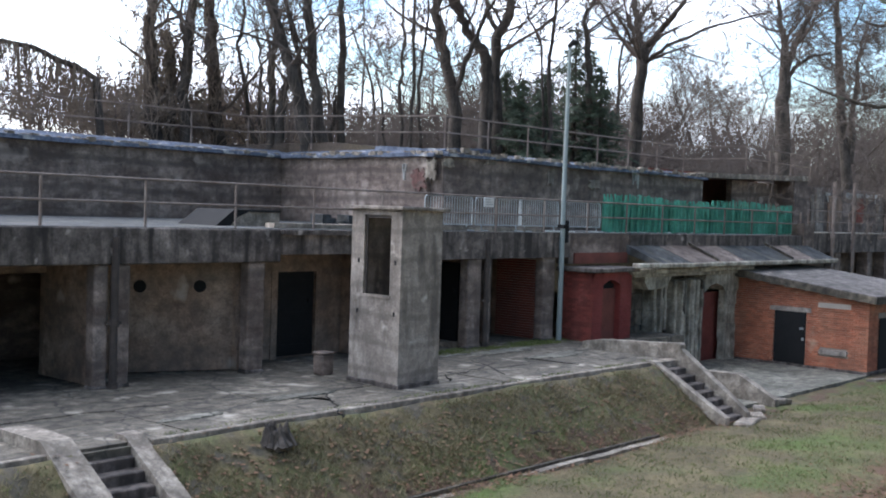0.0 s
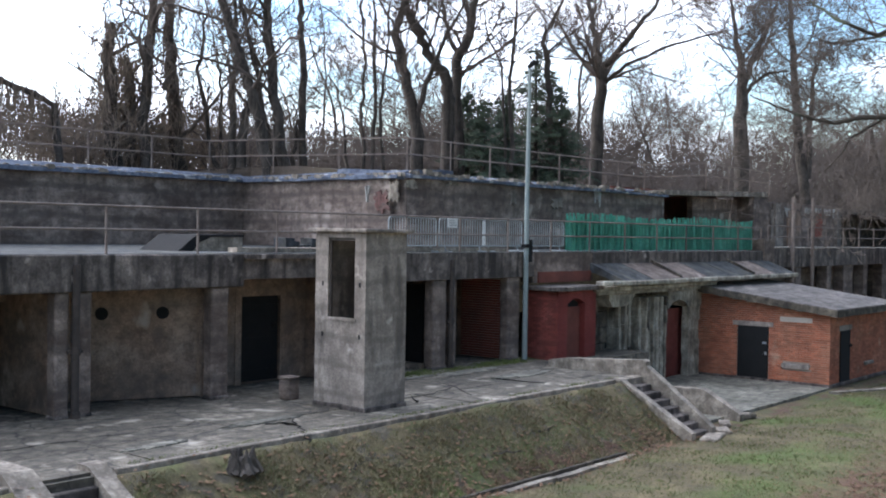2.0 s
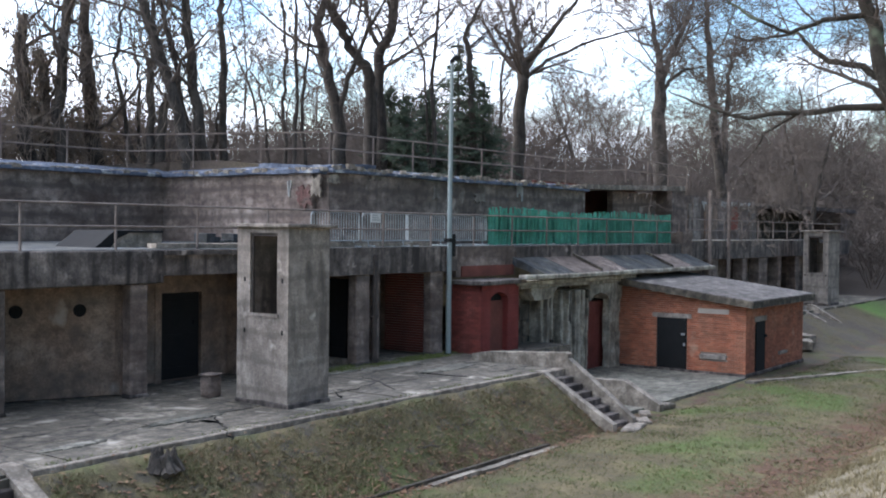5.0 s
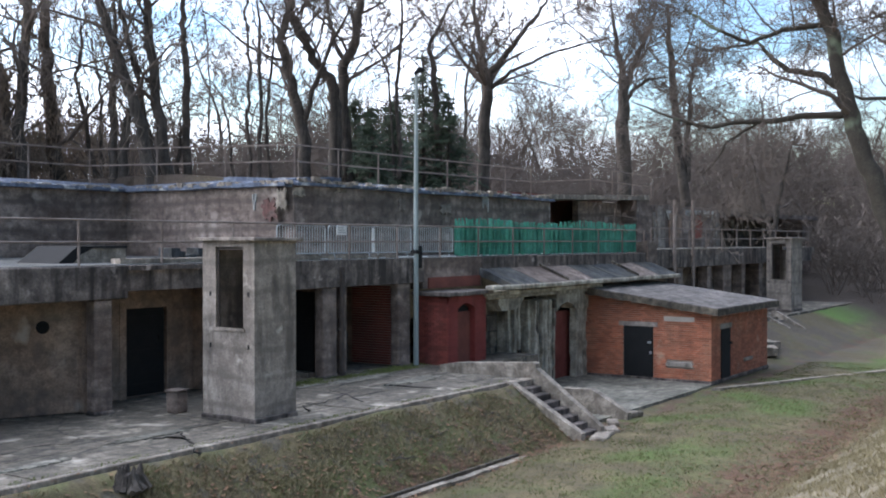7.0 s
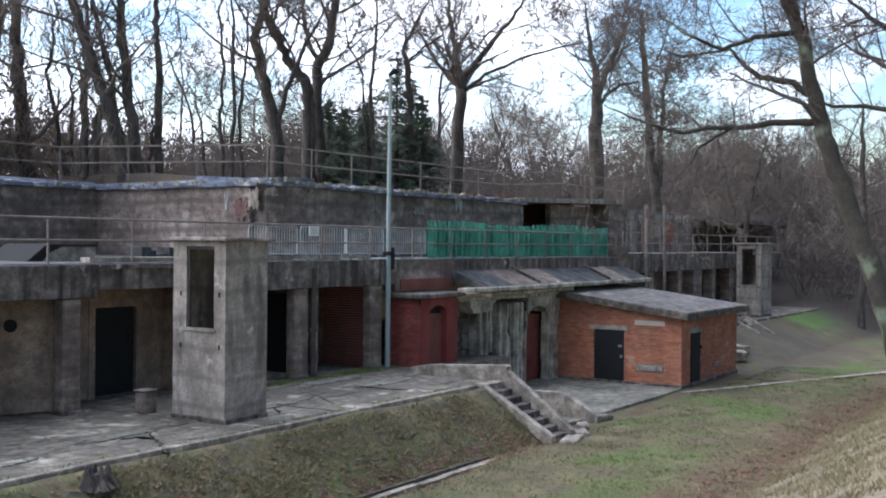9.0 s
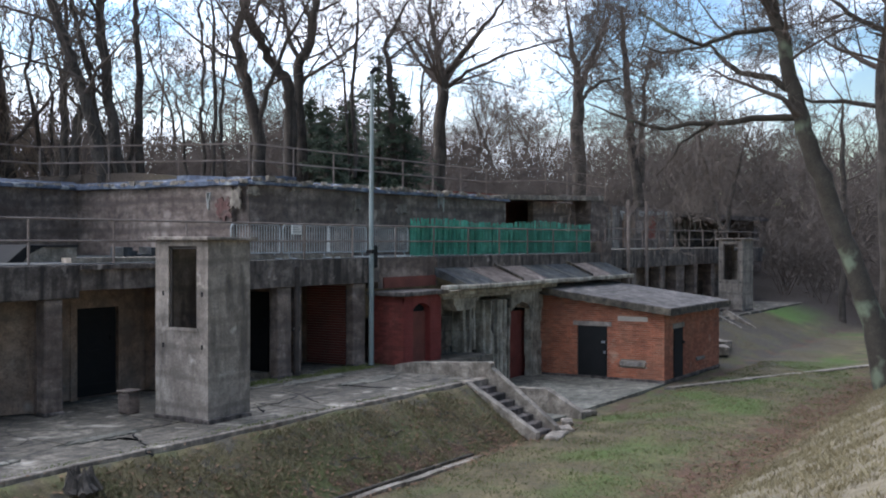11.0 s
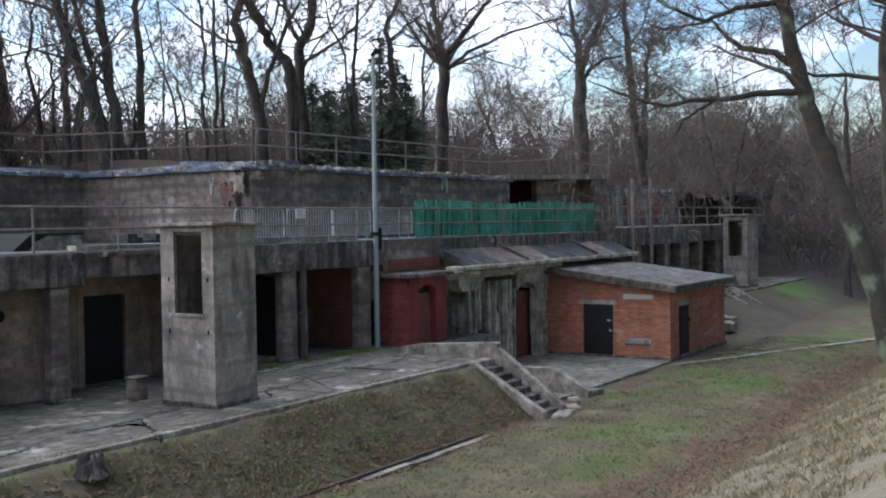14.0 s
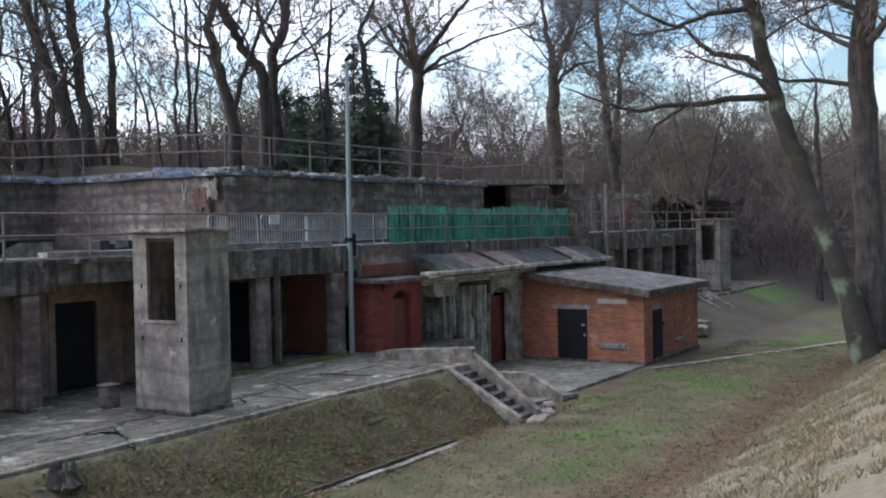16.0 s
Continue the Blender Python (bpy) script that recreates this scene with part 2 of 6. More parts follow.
RUST = material("rusty_iron", [(0.035, 0.027, 0.023), (0.06, 0.046, 0.039), (0.10, 0.074, 0.06)], 3, 0.85, 0.2, 60)
RAILM = material("brown_painted_rail", [(0.14, 0.10, 0.082), (0.21, 0.16, 0.135), (0.28, 0.225, 0.19)], 2, 0.8, 0.2, 60)
GALV = material("galvanised_steel", [(0.30, 0.32, 0.32), (0.40, 0.42, 0.42)], 3, 0.5, 0.05, 40, metal=0.5)
POLE = material("grey_green_pole_paint", [(0.20, 0.24, 0.235), (0.27, 0.31, 0.30)], 2, 0.6, 0.05, 40)
GREEN = material("green_mesh_fence", [(0.03, 0.18, 0.125), (0.05, 0.27, 0.19), (0.10, 0.37, 0.28)], 1.6, 0.7, 0.1, 15, vary=0.45)
BARK = material("grey_brown_bark", [(0.0462, 0.0372, 0.0307), (0.0825, 0.067, 0.0557), (0.119, 0.098, 0.0812)], 2.0, 0.95, 0.8, 14, (0.0198, 0.0155, 0.0116), 0.6, streak=(4, 4, 0.5))
TWIG = material("purple_brown_twigs", [(0.0864, 0.0666, 0.055), (0.13, 0.102, 0.0845), (0.173, 0.136, 0.114)], 0.6, 0.95, 0)
LICHEN = material("lichen_bark", [(0.042, 0.033, 0.0252), (0.07, 0.0594, 0.045)], 2.0, 0.95, 0.8, 14, spots=((0.182, 0.211, 0.141), 0.7, 0.58))
VINE = material("dry_vines", [(0.17, 0.127, 0.0975), (0.272, 0.213, 0.164)], 1.5, 0.95, 0)
NEEDLE = material("dark_fir_needles", [(0.03, 0.045, 0.026), (0.05, 0.075, 0.042), (0.075, 0.105, 0.06)], 1.5, 0.8, 0)
STRAW = material("dry_grass_blades", [(0.15, 0.12, 0.0622), (0.21, 0.171, 0.092), (0.269, 0.225, 0.126)], 1.2, 0.9, 0, vary=0.3)
TURF = material("green_grass_blades", [(0.085, 0.096, 0.028), (0.115, 0.14, 0.036), (0.155, 0.175, 0.05)], 0.7, 0.9, 0, vary=0.3)
LEAFM = material("fallen_oak_leaves", [(0.12, 0.06, 0.035), (0.19, 0.10, 0.055), (0.26, 0.15, 0.085)], 3, 0.9, 0, vary=0.4)
WHITE = material("white_board", [(0.6, 0.6, 0.58), (0.7, 0.7, 0.68)], 2, 0.6, 0)


def ground_material():
    m = material("winter_turf", [(0.0756, 0.059, 0.03), (0.118, 0.092, 0.0457), (0.187, 0.144, 0.0721)], 0.8, 0.97, 0.9, 28)
    n, l = m.node_tree.nodes, m.node_tree.links
    b = n["Principled BSDF"]
    old = b.inputs["Base Color"].links[0].from_socket
    geo = n.new("ShaderNodeNewGeometry")
    sep = n.new("ShaderNodeSeparateXYZ")
    l.new(geo.outputs["Position"], sep.inputs[0])

    def between(socket, a, bb, c, d):
        up = n.new("ShaderNodeMapRange")
        up.inputs["From Min"].default_value, up.inputs["From Max"].default_value = a, bb
        dn = n.new("ShaderNodeMapRange")
        dn.inputs["From Min"].default_value, dn.inputs["From Max"].default_value = d, c
        mu = n.new("ShaderNodeMath")
        mu.operation = "MULTIPLY"
        l.new(socket, up.inputs["Value"])
        l.new(socket, dn.inputs["Value"])
        l.new(up.outputs[0], mu.inputs[0])
        l.new(dn.outputs[0], mu.inputs[1])
        return mu.outputs[0]

    def times(a, c):
        mu = n.new("ShaderNodeMath")
        mu.operation = "MULTIPLY"
        l.new(a, mu.inputs[0])
        l.new(c, mu.inputs[1])
        return mu.outputs[0]

    def patch(scale, lo, hi):
        nz = n.new("ShaderNodeTexNoise")
        nz.inputs["Scale"].default_value, nz.inputs["Detail"].default_value = scale, 6
        l.new(geo.outputs["Position"], nz.inputs["Vector"])
        rr = n.new("ShaderNodeMapRange")
        rr.inputs["From Min"].default_value, rr.inputs["From Max"].default_value = lo, hi
        l.new(nz.outputs["Fac"], rr.inputs["Value"])
        return rr.outputs[0]

    def lay(under, fac, col):
        mix = n.new("ShaderNodeMixRGB")
        mix.inputs[2].default_value = (*col, 1)
        l.new(fac, mix.inputs[0])
        l.new(under, mix.inputs[1])
        return mix.outputs[0]
    x, y = sep.outputs["X"], sep.outputs["Y"]
    out = lay(old, times(between(y, 8.0, 9.5, 13.5, 14.6), patch(0.32, 0.47, 0.62)), (0.085, 0.12, 0.026))
    out = lay(out, times(times(between(y, 14.2, 15.5, 18.0, 19.0), between(x, 62, 64, 71, 73)), patch(0.5, 0.3, 0.45)), (0.10, 0.20, 0.03))
    out = lay(out, times(between(y, 12.9, 13.6, 15.2, 15.6), patch(1.1, 0.5, 0.66)), (0.105, 0.105, 0.042))
    out = lay(out, times(between(y, 12.9, 13.6, 15.2, 15.6), patch(2.3, 0.52, 0.64)), (0.10, 0.083, 0.058))
    out = lay(out, times(between(y, 6.2, 6.9, 8.2, 9.3), patch(1.4, 0.48, 0.56)), (0.125, 0.068, 0.04))
    out = lay(out, times(between(y, 12.8, 13.1, 13.6, 14.2), patch(1.8, 0.45, 0.55)), (0.12, 0.07, 0.045))
    out = lay(out, between(y, -40, -38, 5.8, 7.0), (0.18, 0.148, 0.096))
    out = lay(out, times(times(between(y, 10.5, 13.0, 17.5, 18.5), between(x, 43.5, 46.0, 58, 62)), patch(0.8, 0.40, 0.55)), (0.085, 0.068, 0.05))
    # ground darkens from x 62 to 72: the woods' shade put into its colour
    far = n.new("ShaderNodeMapRange")
    far.inputs["From Min"].default_value, far.inputs["From Max"].default_value = 62, 72
    l.new(x, far.inputs["Value"])
    out = lay(out, far.outputs[0], (0.06, 0.044, 0.034))
    farb = n.new("ShaderNodeMapRange")
    farb.inputs["From Min"].default_value, farb.inputs["From Max"].default_value = 26, 30
    l.new(y, farb.inputs["Value"])
    out = lay(out, farb.outputs[0], (0.085, 0.062, 0.045))
    grain = n.new("ShaderNodeTexNoise")
    grain.inputs["Scale"].default_value, grain.inputs["Detail"].default_value = 9, 8
    l.new(geo.outputs["Position"], grain.inputs["Vector"])
    ov = n.new("ShaderNodeMixRGB")
    ov.blend_type, ov.inputs[0].default_value = "OVERLAY", 0.7
    l.new(out, ov.inputs[1])
    l.new(grain.outputs["Fac"], ov.inputs[2])
    l.new(ov.outputs[0], b.inputs["Base Color"])
    return m


GROUND = ground_material()


# ---- building helpers ----
def thing(name, loc, label, category, group=""):
    e = new(name)
    e.location = loc
    e.empty_display_size = 0.2
    return tagged(e, label, category, group)


def link_mesh(name, bm, mat, smooth=False):
    me = bpy.data.meshes.new(name)
    bmesh.ops.recalc_face_normals(bm, faces=bm.faces)
    bm.to_mesh(me)
    bm.free()
    me.materials.append(mat)
    if smooth:
        for p in me.polygons:
            p.use_smooth = True
    return new(name, me)


def part(name, bm, mat, parent, label="", smooth=False):
    ob = link_mesh(name, bm, mat, smooth)
    ob.parent = parent
    if label:
        tagged(ob, label)
    return ob


def setting(name, bm, mat, label="", category="wall"):
    return tagged(link_mesh(name, bm, mat), label, category, kind="structure")


def box(bm, x0, x1, y0, y1, z0, z1, bevel=0.0):
    vs = [bm.verts.new(v) for v in ((x0, y0, z0), (x1, y0, z0), (x1, y1, z0), (x0, y1, z0), (x0, y0, z1), (x1, y0, z1), (x1, y1, z1), (x0, y1, z1))]
    fs = [bm.faces.new([vs[i] for i in q]) for q in ((3, 2, 1, 0), (4, 5, 6, 7), (0, 1, 5, 4), (1, 2, 6, 5), (2, 3, 7, 6), (3, 0, 4, 7))]
    if bevel:
        es = list({e for f in fs for e in f.edges})
        bmesh.ops.bevel(bm, geom=es, offset=bevel, segments=1, affect="EDGES")
    return bm


def B(*a, bevel=0.0):
    return box(bmesh.new(), *a, bevel=bevel)


def prism(bm, pts, axis, a, b):
    """Extrudes an outline along an axis from a to b; pts are the two other coordinates in order."""
    def at(p, v):
        return {"x": (v, p[0], p[1]), "y": (p[0], v, p[1]), "z": (p[0], p[1], v)}[axis]
    lo, hi = [bm.verts.new(at(p, a)) for p in pts], [bm.verts.new(at(p, b)) for p in pts]
    k = len(pts)
    bm.faces.new(lo[::-1])
    bm.faces.new(hi)
    for i in range(k):
        bm.faces.new((lo[i], lo[(i + 1) % k], hi[(i + 1) % k], hi[i]))
    return bm


def tube(bm, pts, radii, sides=8, cap=True):
    rings = []
    pts = [Vector(p) for p in pts]
    for i, p in enumerate(pts):
        d = (pts[min(i + 1, len(pts) - 1)] - pts[max(i - 1, 0)]).normalized()
        u = d.orthogonal().normalized() if i == 0 else (u - d * u.dot(d)).normalized()
        w = d.cross(u)
        rr = radii[i] if hasattr(radii, "__len__") else radii
        rings.append([bm.verts.new(p + (u * math.cos(2 * math.pi * k / sides) + w * math.sin(2 * math.pi * k / sides)) * rr) for k in range(sides)])
    for a, c in zip(rings, rings[1:]):
        for k in range(sides):
            bm.faces.new((a[k], a[(k + 1) % sides], c[(k + 1) % sides], c[k]))
    if cap:
        bm.faces.new(rings[0][::-1])
        bm.faces.new(rings[-1])
    return bm


def roughen(bm, cut, amount, scale=1.3):
    """Cuts long edges and pushes the surface about a little, for worn concrete."""
    for _ in range(3):
        es = [e for e in bm.edges if e.calc_length() > cut]
        if not es:
            break
        bmesh.ops.subdivide_edges(bm, edges=es, cuts=1, use_grid_fill=True)
    for v in bm.verts:
        v.co += noise.noise_vector(v.co * scale) * amount + noise.noise_vector(v.co * scale * 4) * amount * 0.4
    return bm


def holed(x0, x1, z0, z1, holes, y0, y1):
    """A wall from x0 to x1 and z0 to z1, between y0 and y1, with rectangular holes (x, x, z, z) through it."""
    bm = bmesh.new()
    xs = sorted({x0, x1, *[h[0] for h in holes], *[h[1] for h in holes]})
    zs = sorted({z0, z1, *[h[2] for h in holes], *[h[3] for h in holes]})
    for xa, xb in zip(xs, xs[1:]):
        for za, zb in zip(zs, zs[1:]):
            if not any(h[0] <= (xa + xb) / 2 <= h[1] and h[2] <= (za + zb) / 2 <= h[3] for h in holes):
                box(bm, xa, xb, y0, y1, za, zb)
    bmesh.ops.remove_doubles(bm, verts=bm.verts, dist=1e-4)
    bm.verts.index_update()
    seen = {}
    for f in bm.faces:
        seen.setdefault(frozenset(v.index for v in f.verts), []).append(f)
    bmesh.ops.delete(bm, geom=[f for g in seen.values() if len(g) > 1 for f in g], context="FACES")
    return bm


def swap_xy(bm):
    for v in bm.verts:
        v.co.x, v.co.y = v.co.y, v.co.x
    return bm


# ---- ground ----
def ss(a, b, v):
    k = min(1.0, max(0.0, (v - a) / (b - a)))
    return k * k * (3 - 2 * k)


def lin(a, b, v):
    return min(1.0, max(0.0, (v - a) / (b - a)))


def ground_z(x, y):
    near = noise.noise(Vector((x * 0.35, y * 0.35, 0))) * 0.10 + noise.noise(Vector((x * 1.3, y * 1.3, 5))) * 0.035
    if y < 7.6:
        z = -1.4 + 0.53 * max(0.0, 7.0 - y) + 0.05 * ss(7.6, 6.6, y)
        z = min(z, 2.3)
    else:
        z = -1.4 + 0.06 * math.sin((y - 7.6) / 5.6 * math.pi)
    if y > 13.15:
        left = -1.4 + 1.36 * lin(13.25, 15.12, y)
        yard = -1.44
        right = -1.4 + 1.3 * lin(13.4, 17.0, y)
        k1, k2 = lin(26.6, 27.0, x), ss(47.0, 52.0, x)
        z = left * (1 - k1) + yard * k1
        z = z * (1 - k2) + right * k2
        if (8.57 < x < 10.01 or 25.74 < x < 26.97) and y > 13.0:
            z -= 0.42
        if x < 26.9 and y > 15.35:
            z, near = -0.32, 0
        if 27 < x < 47 and y > 14:
            near *= 0.2
    front = 32.7 if x < 27.3 else (27.2 if 44.5 < x < 56.5 else (26.5 if x >= 66 else 24.7))
    if y > front and x < 76:
        z = 5.85 + 0.5 * ss(front, front + 6, y) + 0.7 * ss(46, 85, y)
    elif y > 20.3 and x < 76:
        z, near = -0.3, 0
    wild = 0.2 + 3.2 * ss(12, 45, y) + 5.5 * ss(82, 130, x) + 3.0 * ss(46, 85, y)
    k = ss(70, 80, x) * ss(8, 18, y)
    z = z * (1 - k) + wild * k
    if x > 76 and y > 20:
        z = wild
    return z + near


def spaced(*stops):
    out = []
    for a, b, step in stops:
        n_ = max(1, round((b - a) / step))
        out += [a + (b - a) * i / n_ for i in range(n_)]
    return out + [stops[-1][1]]


gx = spaced((-700, -60, 80), (-60, -4, 4), (-4, 8.56, 0.35), (8.56, 8.6, 0.02), (8.6, 9.98, 0.35), (9.98, 10.02, 0.02), (10.02, 25.72, 0.35), (25.72, 25.76, 0.02), (25.76, 26.6, 0.28), (26.6, 27.0, 0.1), (27, 60, 0.45), (60, 90, 1.0), (90, 180, 6), (180, 900, 90))
gy = spaced((-700, -40, 80), (-40, -4, 4), (-4, 6, 0.4), (6, 13.2, 0.3), (13.2, 15.1, 0.2), (15.1, 18, 0.4), (18, 24.6, 0.8), (24.6, 24.8, 0.1), (24.8, 26.4, 0.8), (26.4, 26.6, 0.1), (26.6, 27.1, 0.25), (27.1, 27.3, 0.1), (27.3, 32.6, 0.8), (32.6, 32.8, 0.1), (32.8, 60, 2), (60, 100, 5), (100, 180, 10), (180, 900, 90))
gv = [(x, y, ground_z(x, y)) for y in gy for x in gx]
w_ = len(gx)
gf = [(j * w_ + i, j * w_ + i + 1, (j + 1) * w_ + i + 1, (j + 1) * w_ + i) for j in range(len(gy) - 1) for i in range(w_ - 1)]
gm = bpy.data.meshes.new("ground")
gm.from_pydata(gv, [], gf)
gm.materials.append(GROUND)
for p_ in gm.polygons:
    p_.use_smooth = True
tagged(new("ground", gm), "winter turf on a grassy ditch, bank and hill", "ground", kind="structure")

# ---- terrace: cracked slabs, each a little out of level ----
terrace = setting("terrace", B(2, 26.75, 15.25, 20.3, -0.5, -0.06), PAVE, "cracked concrete terrace slab with pale worn edge", "pavement")
setting("terrace_floor_back", B(2, 33, 20.3, 25.4, -0.5, -0.03), PAVE, "dusty concrete floor of the casemate bays", "floor")
setting("terrace_end", roughen(B(26.75, 33, 18.3, 20.3, -1.6, -0.03), 1.0, 0.01), PAVE, "concrete terrace in front of the brick hut", "pavement")
rnd = random.Random(4)
slab_x = [2, 4.9, 7.9, 10.9, 13.8, 16.75, 19.7, 22.7, 25.0, 26.75]
slab_y = [15.34, 17.0, 18.7, 20.28]
for i in range(len(slab_x) - 1):
    for j in range(3):
        xa, xb, ya, yb = slab_x[i], slab_x[i + 1], slab_y[j], slab_y[j + 1]
        bm = bmesh.new()
        g = 0.007
        # a slab of many facets, broken in two by a wandering crack
        sx = 10
        mid = [(xa + (xb - xa) * k / sx, ya + (yb - ya) * (0.5 + 0.33 * noise.noise(Vector((xa + k * 0.45, ya * 3, j + 7.0))))) for k in range(sx + 1)]
        low = [(xa + g, ya + g), (xb - g, ya + g)] + [(min(xb - g, max(xa + g, a)), b - g * 0.8) for a, b in mid[::-1]]
        high = [(min(xb - g, max(xa + g, a)), b + g * 0.8) for a, b in mid] + [(xb - g, yb - g), (xa + g, yb - g)]
        for outline in (low, high):
            dz = rnd.uniform(-0.012, 0.012)
            prism(bm, outline, "z", -0.08, dz)
        part("slab", bm, PAVE, terrace)
bm = B(2, 8.5, 15.22, 15.34, -0.55, 0.012, bevel=0.02)
box(bm, 10.06, 25.7, 15.22, 15.34, -0.55, 0.012, 0.02)
box(bm, 25.7, 26.9, 15.1, 15.42, -0.55, 0.0, 0.02)
edge = setting("terrace_edge_kerb", roughen(bm, 0.5, 0.018), KERB, "pale chipped concrete kerb along the terrace edge", "kerb")

# wandering cracks and worn pale patches in the terrace
def crack(line, seed, wide=0.03):
    rg = random.Random(seed)
    pts = []
    for (xa, ya), (xb, yb) in zip(line, line[1:]):
        for k in range(5):
            pts.append((xa + (xb - xa) * k / 5 + rg.gauss(0, 0.03), ya + (yb - ya) * k / 5 + rg.gauss(0, 0.03)))
    pts.append(line[-1])
    n_ = len(pts)
    side = [(x, y + wide * rg.uniform(0.4, 1.2) * math.sin(math.pi * (k + 0.6) / n_)) for k, (x, y) in enumerate(pts)]
    tagged(link_mesh("crack", prism(bmesh.new(), pts + side[::-1], "z", -0.02, 0.017), BLACK), "dark open crack in the terrace concrete", "crack", kind="structure")

def worn_patch(x, y, w, d, seed):
    rg = random.Random(seed)
    pts = []
    for k in range(40):
        a = 2 * math.pi * k / 40
        r_ = rg.uniform(0.55, 1.05)
        pts.append((x + math.cos(a) * w / 2 * r_ + math.sin(a) * 0.2, y + math.sin(a) * d / 2 * r_))
    tagged(link_mesh("worn_patch", prism(bmesh.new(), pts, "z", -0.02, 0.0165), YARD), "pale worn patch on the terrace", "stain", kind="structure")


crack([(15.24, 16.75), (14.73, 15.95), (14.35, 15.46), (13.82, 14.71)], 0)
crack([(19.55, 17.17), (19.97, 16.95), (20.77, 17.18), (21.89, 17.59)], 1)
crack([(19.58, 17.41), (19.04, 16.68), (18.76, 16.36)], 2)
crack([(21.74, 18.26), (21.35, 17.42), (20.59, 16.22)], 3)
crack([(14.73, 15.95), (14.88, 16.46), (14.46, 16.67)], 4)
crack([(23.41, 17.68), (23.45, 16.94), (23.57, 16.11)], 5)
worn_patch(14.71, 16.97, 2.2, 0.5, 40)
worn_patch(24.15, 19.04, 3.4, 0.7, 41)
worn_patch(24.7, 17.65, 3.0, 0.8, 42)
worn_patch(11.65, 16.4, 1.6, 0.4, 43)
worn_patch(22.02, 19.3, 2.0, 0.5, 44)

# ---- lower yard ----
yard = setting("yard_slab", roughen(B(28.6, 38.4, 14.0, 19.6, -1.6, -1.36), 1.2, 0.012), YARD, "worn concrete yard slab before the brick house", "pavement")
setting("house_path", roughen(prism(bmesh.new(), [(37.0, 13.55), (37.1, 13.25), (50.5, 7.6), (50.7, 7.9)], "z", -1.6, -1.30), 0.8, 0.012), KERB, "narrow pale concrete path across the grass", "path")
bm = bmesh.new()
for k in range(10):
    xa = 5.6 + 1.75 * k
    prism(bm, [(xa + 0.02, 13.04), (xa + 1.73, 13.04), (xa + 1.73, 13.22), (xa + 0.02, 13.22)], "z", -1.7, -1.35 + rnd.uniform(-0.03, 0.02))
setting("drain_channel", roughen(bm, 0.6, 0.02), KERB, "narrow concrete drain channel at the foot of the bank", "drain")
setting("drain_side_wall", roughen(B(5.6, 22.9, 13.24, 13.32, -1.7, -1.29), 0.4, 0.03), CONC_STAIN_SHADE, "low dark wall behind the drain channel", "wall")

# ---- battery, first emplacement ----
DECK, SOFF, FY = 3.36, 2.58, 20.0
bm = bmesh.new()
box(bm, 2, 26.9, FY, 32.4, SOFF + 0.32, DECK)
box(bm, 26.9, 46.0, FY, 24.4, SOFF + 0.32, DECK)
setting("gun_deck", bm, SLATE, "dark dirty gun deck above the casemates", "deck")
bm = B(2, 16.55, FY - 0.12, FY + 0.42, SOFF, DECK - 0.01, bevel=0.025)
box(bm, 16.55, 20.4, FY - 0.08, FY + 0.42, SOFF + 0.17, DECK - 0.13)
box(bm, 16.55, 20.4, FY - 0.2, FY + 0.42, DECK - 0.13, DECK - 0.02)
box(bm, 20.4, 28.35, FY - 0.12, FY + 0.42, SOFF, DECK - 0.01)
setting("deck_beam", roughen(bm, 0.8, 0.012), CONC_BEAM, "stained concrete edge beam of the gun deck", "beam")
setting("deck_lip", roughen(B(16.9, 27.9, FY + 0.6, FY + 0.95, DECK, DECK + 0.12), 1.0, 0.012), KERB, "low worn concrete lip on the deck", "kerb")
setting("deck_wall_middle", roughen(B(28.35, 31.9, FY - 0.08, FY + 0.42, 2.36, DECK - 0.01), 0.8, 0.012), CONC, "pale concrete parapet above the red hut", "wall")

# columns on a four metre spacing; shafts are (from, to) along the front
def column(x, shafts, pale, pipe_at):
    c = thing("column", (x, FY, 0), "weathered concrete column carrying the deck beam", "column", "columns of the casemate front")
    for a, b in shafts:
        part("shaft", roughen(B(a - x, b - x, -0.06, 0.26, 0, SOFF, bevel=0.03), 0.5, 0.014), CONC, c)
    a, b = shafts[0][0] - x, shafts[-1][1] - x
    part("foot", roughen(B(a - 0.03, b + 0.03, -0.09, 0.26, -0.06, 0.08, bevel=0.03), 0.5, 0.014), CONC_BEAM, c)
    if pipe_at:
        p = pipe_at - x
        pipe = bmesh.new()
        tube(pipe, [(p, -0.12, 0.0), (p, -0.12, 1.35), (p, -0.14, 3.15)], 0.08, 10)
        tube(pipe, [(p, -0.12, 1.3), (p, -0.12, 1.45)], 0.105, 10)
        tube(pipe, [(p, -0.12, 0.0), (p, -0.12, 0.14)], 0.115, 10)
        part("drain_pipe", pipe, RUST, c, "rusty iron drain pipe")
        part("bracket", B(p - 0.17, p + 0.17, -0.14, -0.05, 1.34, 1.40), RUST, c)
    return c


column(4.2, [(3.9, 4.5)], 0, 4.7)
column(8.1, [(7.8, 8.4)], 1, 0)
column(12.15, [(11.73, 12.05), (12.26, 12.56)], 0, 12.15)
column(16.0, [(15.66, 16.14)], 1, 0)
column(20.2, [(19.9, 20.5)], 0, 0)
column(24.0, [(23.47, 24.08), (24.36, 24.52)], 0, 24.22)
column(27.4, [(27.05, 27.68)], 0, 0)

